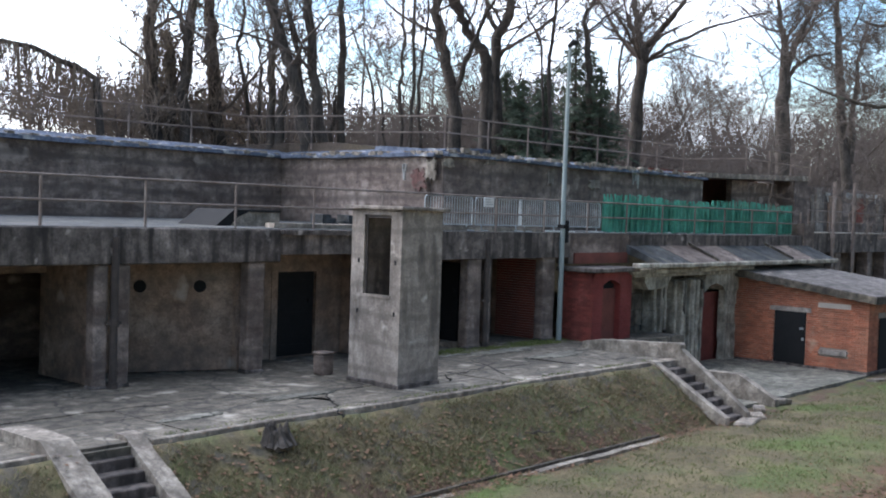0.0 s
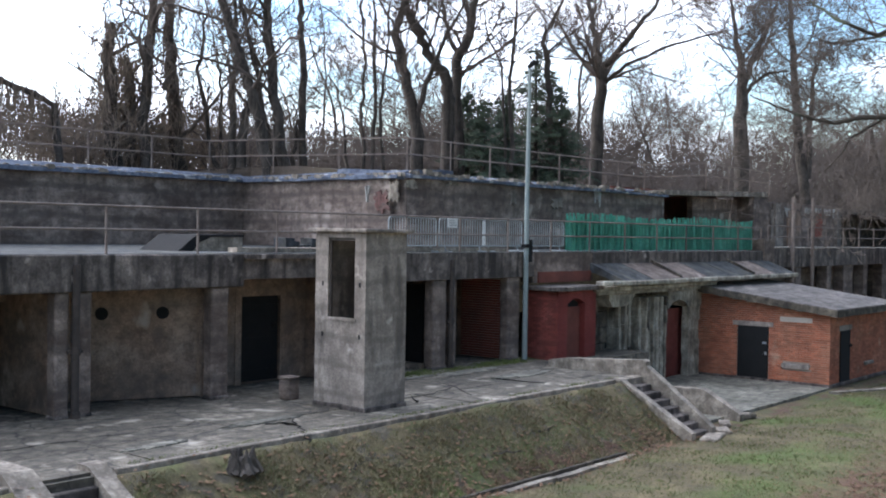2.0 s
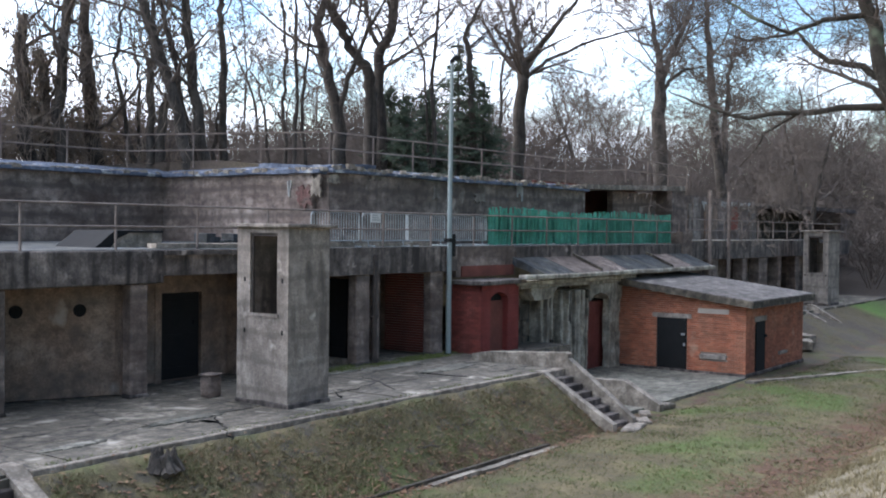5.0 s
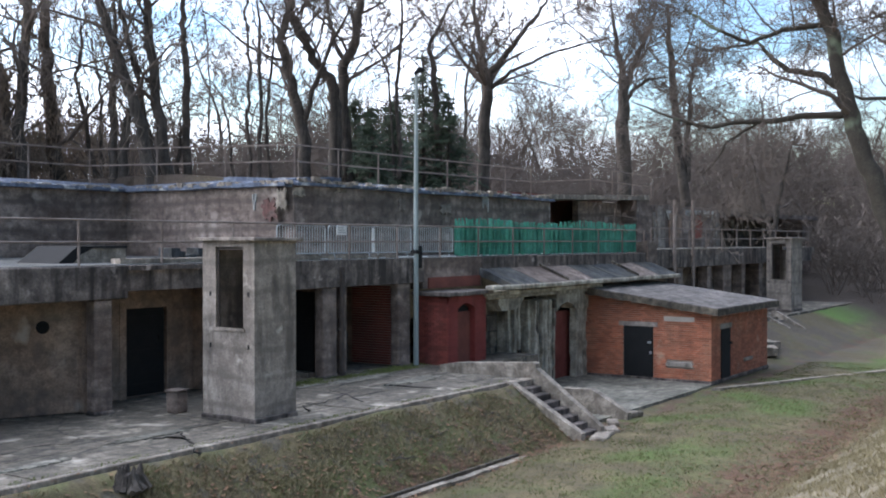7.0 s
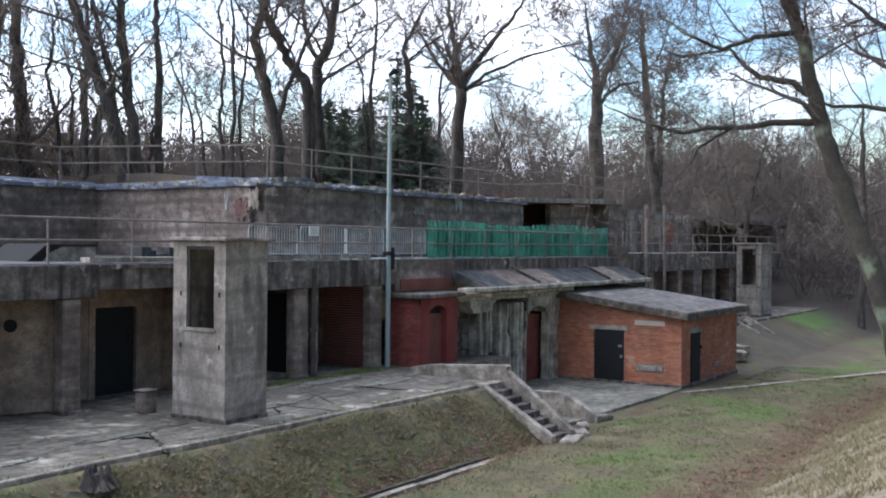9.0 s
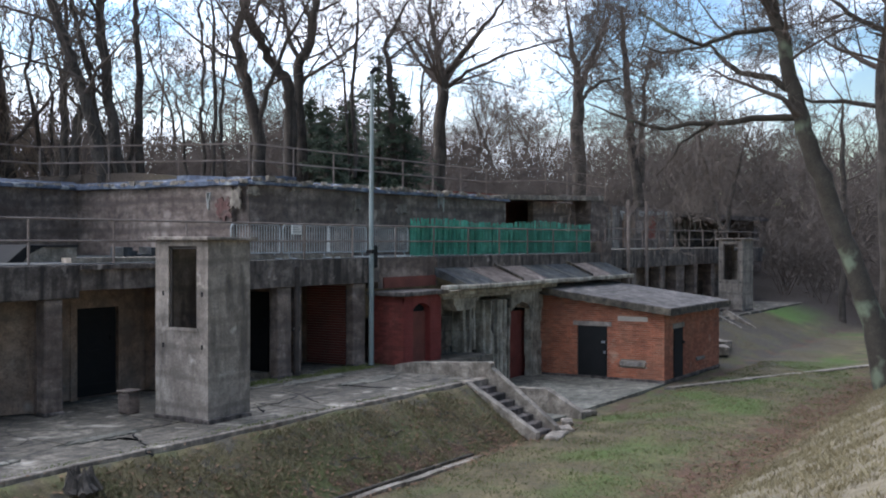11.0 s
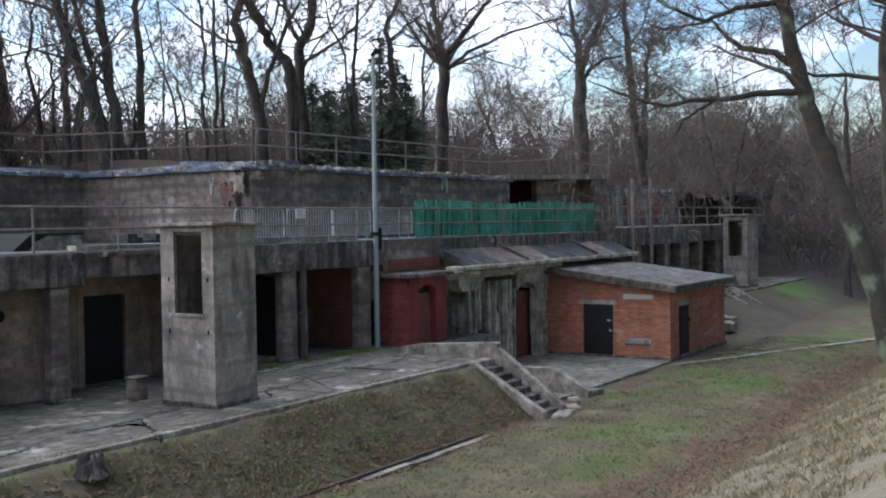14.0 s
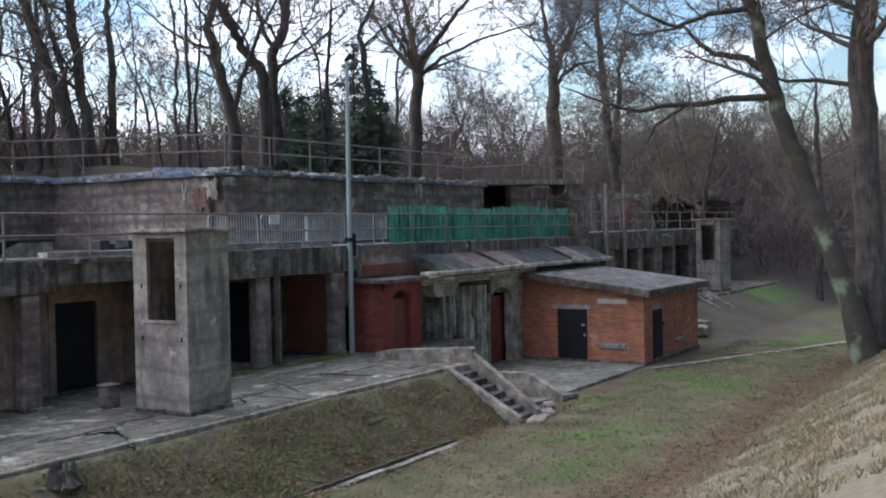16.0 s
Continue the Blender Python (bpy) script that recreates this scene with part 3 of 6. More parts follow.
# back walls of the bays
setting("wall_bay_1", holed(4.2, 12.15, 0, 2.9, [(8.6, 12.02, -0.1, 2.27)], 22.3, 22.7), CONC_TAN, "ochre stained casemate wall with a wide dark doorway", "wall")
bm = prism(bmesh.new(), [(12.15, 22.25), (15.8, 20.7), (15.8, 21.1), (12.15, 22.65)], "z", 0, 2.9)
setting("wall_bay_2", bm, CONC_TAN, "ochre stained casemate wall with two round vents", "wall")
setting("wall_bay_3", holed(16.0, 20.2, 0, 2.9, [(17.8, 19.1, 0.02, 2.22)], 21.5, 21.95), CONC_TAN, "ochre stained casemate wall around a steel door", "wall")
setting("wall_bay_4", holed(20.2, 24.1, 0, 2.9, [(20.9, 23.7, 0.02, 2.3)], 21.9, 22.3), CONC, "dark concrete casemate wall with a doorway", "wall")
for k, (x, ya, yb) in enumerate(((12.15, 20.5, 22.4), (16.0, 20.5, 21.6), (20.2, 20.5, 22.0), (24.1, 20.5, 23.2), (27.55, 20.5, 23.2))):
    setting("cross_wall_%d" % (k + 1), roughen(B(x - 0.2, x + 0.2, ya, yb, 0, 2.9), 0.9, 0.008), CONC_TAN, "plastered cross wall between bays", "wall")
setting("wall_bay_5", B(24.3, 27.4, 22.2, 22.5, 0, 2.9), CONC, "dim concrete wall inside the casemate bay", "wall")
setting("wall_rear", B(2, 33, 25.2, 25.5, -0.3, 3.0), CONC, "dark rear wall of the magazine", "wall")
setting("wall_left_end", B(1.7, 2.0, FY, 32.4, -0.5, DECK), CONC, "concrete end wall", "wall")


def steel_door(loc, w, h, label, turn=0.0, hinge=1):
    d = thing("steel_door", loc, label, "door")
    d.rotation_euler.z = turn
    part("leaf", B(-w / 2, w / 2, -0.03, 0.03, 0, h, bevel=0.008), BLACK, d)
    for z in (0.25, h / 2, h - 0.25):
        part("strap", B(-w / 2 + 0.03, w / 2 - 0.03, -0.045, -0.03, z - 0.04, z + 0.04), BLACK, d)
    part("lock_box", B(hinge * (w / 2 - 0.16) - 0.06, hinge * (w / 2 - 0.16) + 0.06, -0.09, -0.03, h * 0.62, h * 0.62 + 0.12, bevel=0.01), BLACK, d)
    return d


steel_door((18.45, 21.6, 0.03), 1.28, 2.18, "black painted steel casemate door, shut")
steel_door((23.84, 21.35, 0.12), 1.5, 2.3, "black steel door in the cross wall, shut", -math.pi / 2)
setting("door_threshold", roughen(B(23.5, 23.9, 20.55, 22.2, -0.02, 0.12), 0.4, 0.012), KERB, "pale concrete threshold", "step")
tagged(link_mesh("door_surround", holed(17.6, 19.3, 0, 2.42, [(17.8, 19.1, -0.1, 2.22)], 21.48, 21.5), CONC_TAN), "raised concrete door surround", "trim", kind="structure")


def vent(x, y):
    v = thing("round_vent", (x, y, 1.97), "round dark iron ventilator hole in the plaster wall", "vent", "vents in the bay")
    v.rotation_euler.z = -0.4016
    ring = bmesh.new()
    n_ = 20
    prev = []
    for rr, yy in ((0.145, 0.0), (0.145, -0.025), (0.12, -0.025), (0.11, 0.0)):
        prev.append([ring.verts.new((rr * math.cos(2 * math.pi * k / n_), yy, rr * math.sin(2 * math.pi * k / n_))) for k in range(n_)])
    for a, c in zip(prev, prev[1:]):
        for k in range(n_):
            ring.faces.new((a[k], a[(k + 1) % n_], c[(k + 1) % n_], c[k]))
    part("rim", ring, BLACK, v)
    # flat black disc paints the shade inside the hole
    disc = bmesh.new()
    bmesh.ops.create_circle(disc, cap_ends=True, segments=n_, radius=0.12)
    for q in disc.verts:
        q.co = Vector((q.co.x, -0.008, q.co.y))
    part("hole", disc, BLACK, v)


vent(13.81, 21.545)
vent(15.07, 21.01)

# small block beside the tower
blk = thing("concrete_block", (17.0, 18.8, 0), "small square concrete footing block", "block")
part("body", roughen(B(-0.19, 0.19, -0.19, 0.19, 0, 0.5, bevel=0.05), 0.15, 0.03), CONC, blk)
part("cap", roughen(B(-0.2, 0.2, -0.2, 0.2, 0.5, 0.54, bevel=0.02), 0.15, 0.025), CONC, blk)


# ---- watch towers ----
def tower(loc, dx, dy, h, y_win, z_win, label, mat):
    t = thing("observation_tower", loc, label, "tower", "observation towers")
    th = 0.16
    ins = (y_win[0], y_win[1], z_win[0], z_win[1])
    part("front_wall", swap_xy(holed(0, dy, -0.1, h, [ins], 0, th)), mat, t)
    part("rear_wall", swap_xy(holed(0, dy, -0.1, h, [(y_win[0], y_win[1], DECK + 0.02, z_win[1])], dx - th, dx)), mat, t)
    for ya in (0.0, dy - th):
        part("side_wall", B(th, dx - th, ya + 0.002, ya + th - 0.002, -0.1, h), mat, t)
    part("window_ledge", B(-0.03, th, y_win[0] - 0.05, y_win[1] + 0.05, z_win[0] - 0.07, z_win[0]), mat, t)
    part("plinth", roughen(B(-0.03, dx + 0.03, -0.03, dy + 0.03, -0.12, 0.10, bevel=0.02), 0.4, 0.03), CONC_BEAM, t, "broken dark concrete plinth")
    part("window_head", B(0.05, 0.12, y_win[0], y_win[1], z_win[1] - 0.07, z_win[1] - 0.002), RUST, t, "rusted steel window head")
    part("window_jamb", B(0.05, 0.09, y_win[1] - 0.05, y_win[1] - 0.002, z_win[0], z_win[1]), RUST, t, "rusted steel window jamb")
    part("roof_slab", roughen(B(-0.14, dx + 0.14, -0.14, dy + 0.14, h, h + 0.08, bevel=0.015), 0.6, 0.012), mat, t, "thin overhanging concrete roof slab")
    for ya in (y_win[0] - 0.16, y_win[1] + 0.16):
        for za in (1.62, 2.75):
            part("bolt_socket", B(-0.01, 0.02, ya - 0.025, ya + 0.025, za - 0.05, za + 0.05), BLACK, t)
    return t


tower((16.9, 16.28, 0), 1.32, 1.56, 3.9, (0.33, 1.16), (2.02, 3.78), "tall square concrete observation tower with an open window", CONC_TOWER)
tower((60.0, 17.45, 0.0), 2.1, 1.35, 4.0, (0.28, 1.08), (1.75, 3.75), "second concrete observation tower beside the woods", CONC_TOWER)

# ---- upper walls round the gun platforms ----
TOP = 5.82
bm = B(2, 27.3, 32.3, 32.8, 3.0, TOP)
setting("wall_upper_left", roughen(bm, 1.2, 0.03), CONC, "tall stained concrete wall behind the gun platform", "wall")
setting("wall_upper_return", roughen(B(26.8, 27.3, 24.75, 32.3, 3.0, TOP + 0.02), 1.2, 0.03), CONC, "concrete return wall of the gun platform", "wall")
bm = prism(bmesh.new(), [(27.0, 3.0), (44.8, 3.0), (44.8, 5.95), (27.0, TOP)], "y", 24.2, 24.75)
setting("wall_upper_middle", roughen(bm, 1.2, 0.03), CONC, "long stained concrete parapet wall above the deck", "wall")
bm = bmesh.new()
prism(bm, [(24.0, 5.86), (24.7, 6.0), (27.5, 6.16), (27.5, 5.6), (24.0, 5.76)], "x", 27.0, 44.9)
setting("parapet_roofing_middle", roughen(bm, 0.3, 0.06, 2.4), GRAVEL, "blue-grey roofing on top of the parapet", "roof")
bm = prism(bmesh.new(), [(32.1, TOP + 0.02), (33.0, 6.05), (36.5, 6.25), (36.5, 5.5), (32.1, TOP - 0.1)], "x", 2, 27.2)
setting("parapet_roofing_left", roughen(bm, 0.4, 0.06, 2.4), GRAVEL, "blue-grey roofing along the wall top", "roof")
bm = prism(bmesh.new(), [(26.6, TOP + 0.02), (27.2, 6.02), (29.6, 6.14), (29.6, 5.5), (26.6, TOP - 0.1)], "y", 24.3, 32.3)
setting("parapet_roofing_return", roughen(bm, 0.3, 0.06, 2.4), GRAVEL, "blue-grey roofing with pale crumbs on the return wall", "roof")
# crumbs of broken concrete along the wall tops
rc = random.Random(14)
bm = bmesh.new()
for _ in range(420):
    u = rc.random()
    if u < 0.5:
        x, y, z = rc.uniform(27.0, 44.8), 24.05 + abs(rc.gauss(0, 0.12)), TOP + 0.04 + 0.13 * lin(27, 44.8, x)
    elif u < 0.72:
        x, y, z = 26.68 + abs(rc.gauss(0, 0.12)), rc.uniform(24.2, 32), TOP + 0.04
    else:
        x, y, z = rc.uniform(10, 26.6), 32.15 + abs(rc.gauss(0, 0.12)), TOP + 0.04
    s_ = rc.uniform(0.04, 0.15)
    box(bm, x - s_, x + s_ * rc.uniform(0.6, 1.6), y - s_ * 0.5, y + s_, z - 0.06, z + s_ * rc.uniform(0.2, 0.6))
for v in bm.verts:
    v.co += Vector((rc.uniform(-0.03, 0.03), rc.uniform(-0.03, 0.03), rc.uniform(-0.02, 0.02)))
tagged(link_mesh("concrete_crumbs", bm, KERB), "pale crumbs of broken concrete along the wall top", "rubble", kind="stuff")


# lime runs, flaked paint and patches on the old walls
def flake(name, mat, plane, at_, u, z, w, h, label, seed, drip=0.0):
    """A ragged skin a few millimetres thick on a wall; plane "x" faces west, "y" faces south; drip makes it thin runs."""
    rg = random.Random(seed)
    bm = bmesh.new()
    if drip:
        n_ = 3 + int(w * 4)
        for k in range(n_):
            c = u - w / 2 + w * (k + rg.random()) / n_
            t_, ln = rg.uniform(0.025, 0.07), h * rg.uniform(0.3, 1.0)
            top = z + h / 2 + rg.uniform(-0.04, 0.04)
            pts = [(c - t_, top), (c + t_ * 1.2, top - 0.02), (c + t_ * 0.7, top - ln * 0.5), (c + t_ * 0.2, top - ln), (c - t_ * 0.3, top - ln * 0.95), (c - t_ * 0.5, top - ln * 0.4)]
            prism(bm, pts[::-1], plane, at_ - 0.034, at_ + 0.02)
    else:
        pts = []
        for k in range(30):
            a = 2 * math.pi * k / 30
            cu, cz = math.cos(a), math.sin(a)
            m_ = max(abs(cu), abs(cz))
            r_ = 0.5 / m_ * rg.uniform(0.55, 1.05)
            pts.append((u + cu * w * r_, z + cz * h * r_))
        prism(bm, pts, plane, at_ - 0.034, at_ + 0.02)
    tagged(link_mesh(name, bm, mat), label, "stain", kind="structure")


flake("paint_patch", PINK, "x", 26.78, 25.1, 4.95, 0.75, 0.85, "faded red paint flaking off the wall", 1)
flake("lime_run", LIME, "x", 26.78, 25.75, 5.15, 0.14, 0.75, "white lime run on the wall", 2, 0.8)
flake("bare_patch", KERB, "x", 26.78, 24.55, 5.3, 0.5, 0.8, "pale bare concrete where the skin has broken off", 3)
flake("bare_patch", KERB, "y", 24.18, 27.25, 5.55, 0.7, 0.35, "pale bare concrete where the skin has broken off", 4)
flake("bare_patch", KERB, "y", 24.18, 29.4, 5.72, 0.7, 0.3, "pale bare concrete under the roof edge", 5)
flake("lime_run", LIME, "y", 24.18, 39.0, 5.4, 0.55, 0.7, "white lime run on the parapet wall", 6, 0.85)
flake("bare_patch", CONC_TOWER, "y", 24.18, 36.0, 5.2, 0.9, 0.5, "paler patch on the parapet wall", 7)
flake("bare_patch", CONC_TOWER, "y", 24.18, 33.0, 5.3, 0.5, 0.6, "paler patch on the parapet wall", 8)
for k, (u, z, w, h) in enumerate(((62.3, 5.55, 1.0, 0.35), (63.9, 5.6, 0.8, 0.3), (65.3, 5.55, 1.0, 0.4), (66.6, 5.5, 0.7, 0.6), (59.2, 5.4, 0.6, 0.5))):
    flake("lime_run", LIME, "y", 24.28, u, z, w, h, "white lime scale under the wall top", 20 + k, 0.5)
for k, (u, z, w, h) in enumerate(((72.4, 5.0, 0.4, 0.9), (75.6, 4.95, 0.5, 1.0), (77.6, 5.0, 0.4, 0.8), (82.6, 4.7, 0.5, 1.5), (84.6, 4.75, 0.5, 1.1))):
    flake("lime_run", LIME, "y", 26.16, u, z, w, h, "white lime run on the dark far wall", 30 + k, 0.8)

# ---- rails ----
def railing(name, pts, top, mid, step, mat, label, base=0.0, r=0.028):
    """Posts and two rails along a line of points (x, y, z of the foot)."""
    t = thing(name, pts[0], label, "railing")
    o = Vector(pts[0])
    for h in (top, mid):
        for a, c in zip(pts, pts[1:]):
            part("rail", tube(bmesh.new(), [Vector(a) - o + Vector((0, 0, h)), Vector(c) - o + Vector((0, 0, h))], r, 6), mat, t)
    post = None
    for a, c in zip(pts, pts[1:]):
        a, c = Vector(a), Vector(c)
        n_ = max(1, round((c - a).length / step))
        for k in range(n_ + (c == Vector(pts[-1]))):
            p = a.lerp(c, k / n_) - o
            if post is None:
                post = part("post", tube(bmesh.new(), [(0, 0, base), (0, 0, top)], r * 1.15, 6), mat, t)
            else:
                q = new("post", post.data)
                q.parent = t
                post_at = q
                post_at.location = p
                continue
            post.location = p
    return t


railing("deck_railing", [(3.5, 20.15, DECK), (46.3, 20.15, DECK)], 1.02, 0.52, 2.32, RAILM, "brown painted pipe railing along the gun deck edge")
railing("parapet_railing", [(8, 33.6, 6.0), (26.0, 33.4, 6.05), (29.6, 26.5, 6.15), (47.2, 26.6, 6.2), (49.6, 21.9 + 2.6, 6.35), (57.5, 24.6, 6.3)], 1.25, 0.65, 2.6, RAILM, "brown pipe railing on top of the parapet")

# ---- pole ----
pole = thing("lamp_pole", (27.72, 19.75, 0), "tall thin grey-green steel pole with a lamp head", "pole")
part("shaft", tube(bmesh.new(), [(0, 0, 0), (0, 0, 4.6), (0.03, 0, 9.2)], [0.085, 0.075, 0.05], 10), POLE, pole)
part("lamp_head", tube(bmesh.new(), [(-0.05, 0, 9.15), (0.16, -0.05, 9.3), (0.3, -0.08, 9.3)], [0.06, 0.1, 0.07], 8), BLACK, pole)
part("clamp", B(-0.12, 0.12, -0.1, 0.12, 3.5, 3.62), BLACK, pole)
part("cable_box", B(0.05, 0.22, -0.1, 0.06, 3.05, 3.75, bevel=0.02), BLACK, pole)

# ---- red hut ----
def brick_face(parent, u0, u1, z0, z1, put, mat, holes=(), single=0, bl=0.215, bh=0.067, joint=0.013, depth=0.05, name="brick", top=None):
    """Courses of bricks on a face; the first ones are parts of their own on shared meshes, the rest one joined piece."""
    shared = {}
    rest = bmesh.new()
    course, z, made = 0, z0, 0
    while z + bh <= z1:
        u = u0 - (0.0 if course % 2 else (bl + joint) / 2)
        while u < u1 - 0.02:
            a, c = max(u, u0), min(u + bl, u1)
            u += bl + joint
            if c - a < 0.04:
                continue
            if top and z + bh > top((a + c) / 2):
                continue
            if any(h[0] < c and a < h[1] and h[2] < z + bh and z < h[3] for h in holes):
                cut = [h for h in holes if h[0] < c and a < h[1] and h[2] < z + bh and z < h[3]][0]
                if a < cut[0] - 0.05:
                    c = cut[0]
                elif c > cut[1] + 0.05:
                    a = cut[1]
                else:
                    continue
            proud = noise.noise(Vector((a * 7, z * 9, u0))) * 0.004
            if made < single:
                w = round(c - a, 2)
                if w not in shared:
                    bm = bmesh.new()
                    box(bm, 0, w, 0, depth, 0, bh)
                    shared[w] = part(name, put(bm, None), mat, parent)
                    shared[w].location = put(None, (a, z, proud))
                else:
                    q = new(name, shared[w].data)
                    q.parent = parent
                    q.location = put(None, (a, z, proud))
                made += 1
            else:
                bm = rest
                k0 = len(bm.verts)
                tmp = bmesh.new()
                box(tmp, a, c, proud, proud + depth, z, z + bh)
                tmp.verts.ensure_lookup_table()
                vs = [bm.verts.new(v.co) for v in tmp.verts]
                tmp.verts.index_update()
                for f in tmp.faces:
                    bm.faces.new([vs[v.index] for v in f.verts])
                tmp.free()
        z += bh + joint
        course += 1
    if len(rest.verts):
        ob = part("brickwork", put(rest, None), mat, parent)
        tagged(ob, kind="stuff")
    else:
        rest.free()


def facing_y_joined(y):
    def put(bm, at):
        for v in bm.verts:
            v.co.y += y
        return bm
    return put


def facing_x_joined(x):
    def put(bm, at):
        for v in bm.verts:
            v.co = Vector((x + v.co.y, v.co.x, v.co.z))
        return bm
    return put


def facing_x(x):
    def put(bm, at):
        if bm is None:
            return (x + at[2], at[0], at[1])
        for v in bm.verts:
            v.co = Vector((v.co.y, v.co.x, v.co.z))
        return bm
    return put


hut = thing("brick_hut", (28.3, 18.92, -0.05), "small red painted brick hut with a bricked arched doorway", "hut")
bm = B(0.04, 0.56, 0.04, 1.3, 0, 2.2)
box(bm, 1.58, 2.24, 0.04, 1.3, 0, 2.2)
box(bm, 0.56, 1.58, 0.3, 1.3, 0, 2.2)
part("core", bm, BRICK_RED, hut)
brick_face(hut, 0.0, 2.25, 0.0, 2.18, facing_y_joined(0.0), BRICK_RED, holes=[(0.56, 1.58, -0.1, 1.96)])
brick_face(hut, 0.0, 1.35, 0.0, 2.18, facing_x_joined(0.0), BRICK_HUT)
# recess shade painted: darker brick in the doorway, black strip under the arch
part("blocked_doorway", B(0.56, 1.58, 0.2, 0.25, 0, 1.66), BRICK_DARK, hut, "dark recessed bricked-up doorway")
part("arch_shade", B(0.56, 1.58, 0.26, 0.3, 1.6, 2.0), BLACK, hut, "black strip painting the shade under the arch")
bm = bmesh.new()
rise_ = [(0.56 + 1.02 * k / 12, 1.78 + 0.17 * math.sin(math.pi * k / 12)) for k in range(13)]
prism(bm, rise_ + [(1.58, 2.2), (0.56, 2.2)], "y", 0.003, 0.3)
part("arch", bm, BRICK_RED, hut, "shallow brick arch over the doorway")
part("roof_slab", roughen(B(-0.22, 2.42, -0.22, 1.3, 2.2, 2.34, bevel=0.02), 0.5, 0.012), CONC_BEAM, hut, "dark worn concrete roof slab")
setting("red_parapet_panel", B(28.6, 31.7, 19.86, 19.915, 2.37, 2.72), BRICK_DARK, "dull red painted panel above the hut", "wall")

# ---- portal of rotten concrete ----
portal = thing("portal_wall", (31.0, 19.6, -1.5), "crumbling rusticated concrete portal with a dark arched doorway", "portal")
# recess: dark backing, black panel and dark stones hold its shade as colour
part("backing", B(0, 8.6, 0.35, 0.6, 0, 3.6), CONC_STAIN_SHADE, portal)
part("dark_recess_panel", B(0.02, 1.85, 0.30, 0.35, 0, 3.5), BLACK, portal, "black panel painting the shade of the portal recess")
rp = random.Random(8)
for j in range(6):
    z0 = 0.03 + j * 0.56
    cut = 0.75 + 0.3 * (j % 2)
    for xa, xb in ((-0.05, cut), (cut + 0.015, 1.5 - 0.12 * rp.random())):
        part("stone", roughen(B(xa, xb, 0.06 + rp.uniform(-.02, .02), 0.34, z0, z0 + 0.545, bevel=0.02), 0.2, 0.02), CONC_STAIN_SHADE, portal)
# broad piers, split by weather into upright ribs with dark clefts between
for xa, xb, d0 in ((1.85, 2.62, -0.30), (2.72, 3.0, -0.10), (3.08, 3.8, -0.40), (3.84, 4.85, -0.50)):
    x = xa
    while x < xb - 0.08:
        w = min(rp.uniform(0.13, 0.27), xb - x)
        deep_ = d0 + rp.choice((-0.07, -0.02, 0.03, 0.1))
        z0 = 0.0
        while z0 < 3.2:
            h = min(rp.uniform(0.5, 1.6), 3.25 - z0)
            bm = B(x, x + w - rp.uniform(0.012, 0.045), deep_ + rp.uniform(-.03, .03), 0.38, z0, z0 + h - 0.008, bevel=0.015)
            part("stone", roughen(bm, 0.2, 0.03, 2.4), CONC_PORTAL if rp.random() < 0.9 else CONC_STAIN_SHADE, portal)
            z0 += h
        x += w
part("bracket", roughen(prism(bmesh.new(), [(0.7, 3.55), (0.7, 3.25), (0.9, 3.0), (1.9, 3.0), (2.3, 3.25), (2.6, 3.55)], "y", -0.5, 0.4), 0.4, 0.03), CONC_PORTAL, portal)
part("bracket", roughen(prism(bmesh.new(), [(4.8, 3.55), (4.85, 2.75), (5.2, 3.0), (5.7, 3.1), (6.2, 2.98), (6.4, 2.8), (7.6, 2.8), (7.6, 3.55)], "y", -0.5, 0.4), 0.4, 0.03), CONC_PORTAL, portal)
# shade deep in the doorway is painted as a black panel
part("door_recess", B(4.85, 8.4, 0.28, 0.35, 0, 3.0), BLACK, portal, "black panel for the shade inside the doorway")
part("brick_lining", B(5.5, 7.0, 0.02, 0.27, 0.1, 2.7), BRICK_HUT, portal, "red brick lining inside the doorway")
for j in range(4):
    bm = roughen(B(6.55, 7.45, -0.45 + rp.uniform(-.02, .02), -0.15, 0.02 + j * 0.74, 0.755 + j * 0.74, bevel=0.015), 0.16, 0.04, 2.4)
    part("pillar_stone", bm, CONC_PORTAL, portal)
part("cornice", roughen(B(-0.2, 8.0, -0.62, 0.4, 3.42, 3.56, bevel=0.03), 0.3, 0.04), CONC_PORTAL, portal)
part("cornice", roughen(B(-0.6, 8.2, -0.78, 0.4, 3.56, 3.72, bevel=0.03), 0.3, 0.04), CONC_PORTAL, portal)

# apron: sloping tarred roof below the deck
apron = thing("apron_roof", (31.0, 18.5, 2.2), "sloping tarred concrete apron roof with worn slabs", "roof")
part("edge_beam", roughen(B(-0.7, 15.5, -0.05, 0.3, 0.06, 0.22, bevel=0.03), 0.3, 0.035), CONC_PORTAL, apron, "worn pale concrete edge of the apron")
for k in range(7):
    xa = 0.7 + k * 2.1
    bm = prism(bmesh.new(), [(0.1, 0.23), (1.5, 0.80), (1.5, 0.5), (0.1, 0.06)], "x", xa + 0.02, xa + 2.08)
    part("slab", roughen(bm, 0.6, 0.035), (SLATE, CONC, CONC, SLATE, SLATE, CONC, SLATE)[k], apron)
for xr in (4.85, 11.2):
    part("rib", roughen(prism(bmesh.new(), [(0.12, 0.24), (1.45, 0.80), (1.45, 0.90), (0.12, 0.33)], "x", xr, xr + 0.12), 0.5, 0.02), CONC_STAIN_SHADE, apron, "dark raised joint between the slabs")
part("back_beam", roughen(B(0.9, 15.6, 1.36, 1.9, 0.5, 1.15, bevel=0.02), 0.6, 0.03), CONC_BEAM, apron)
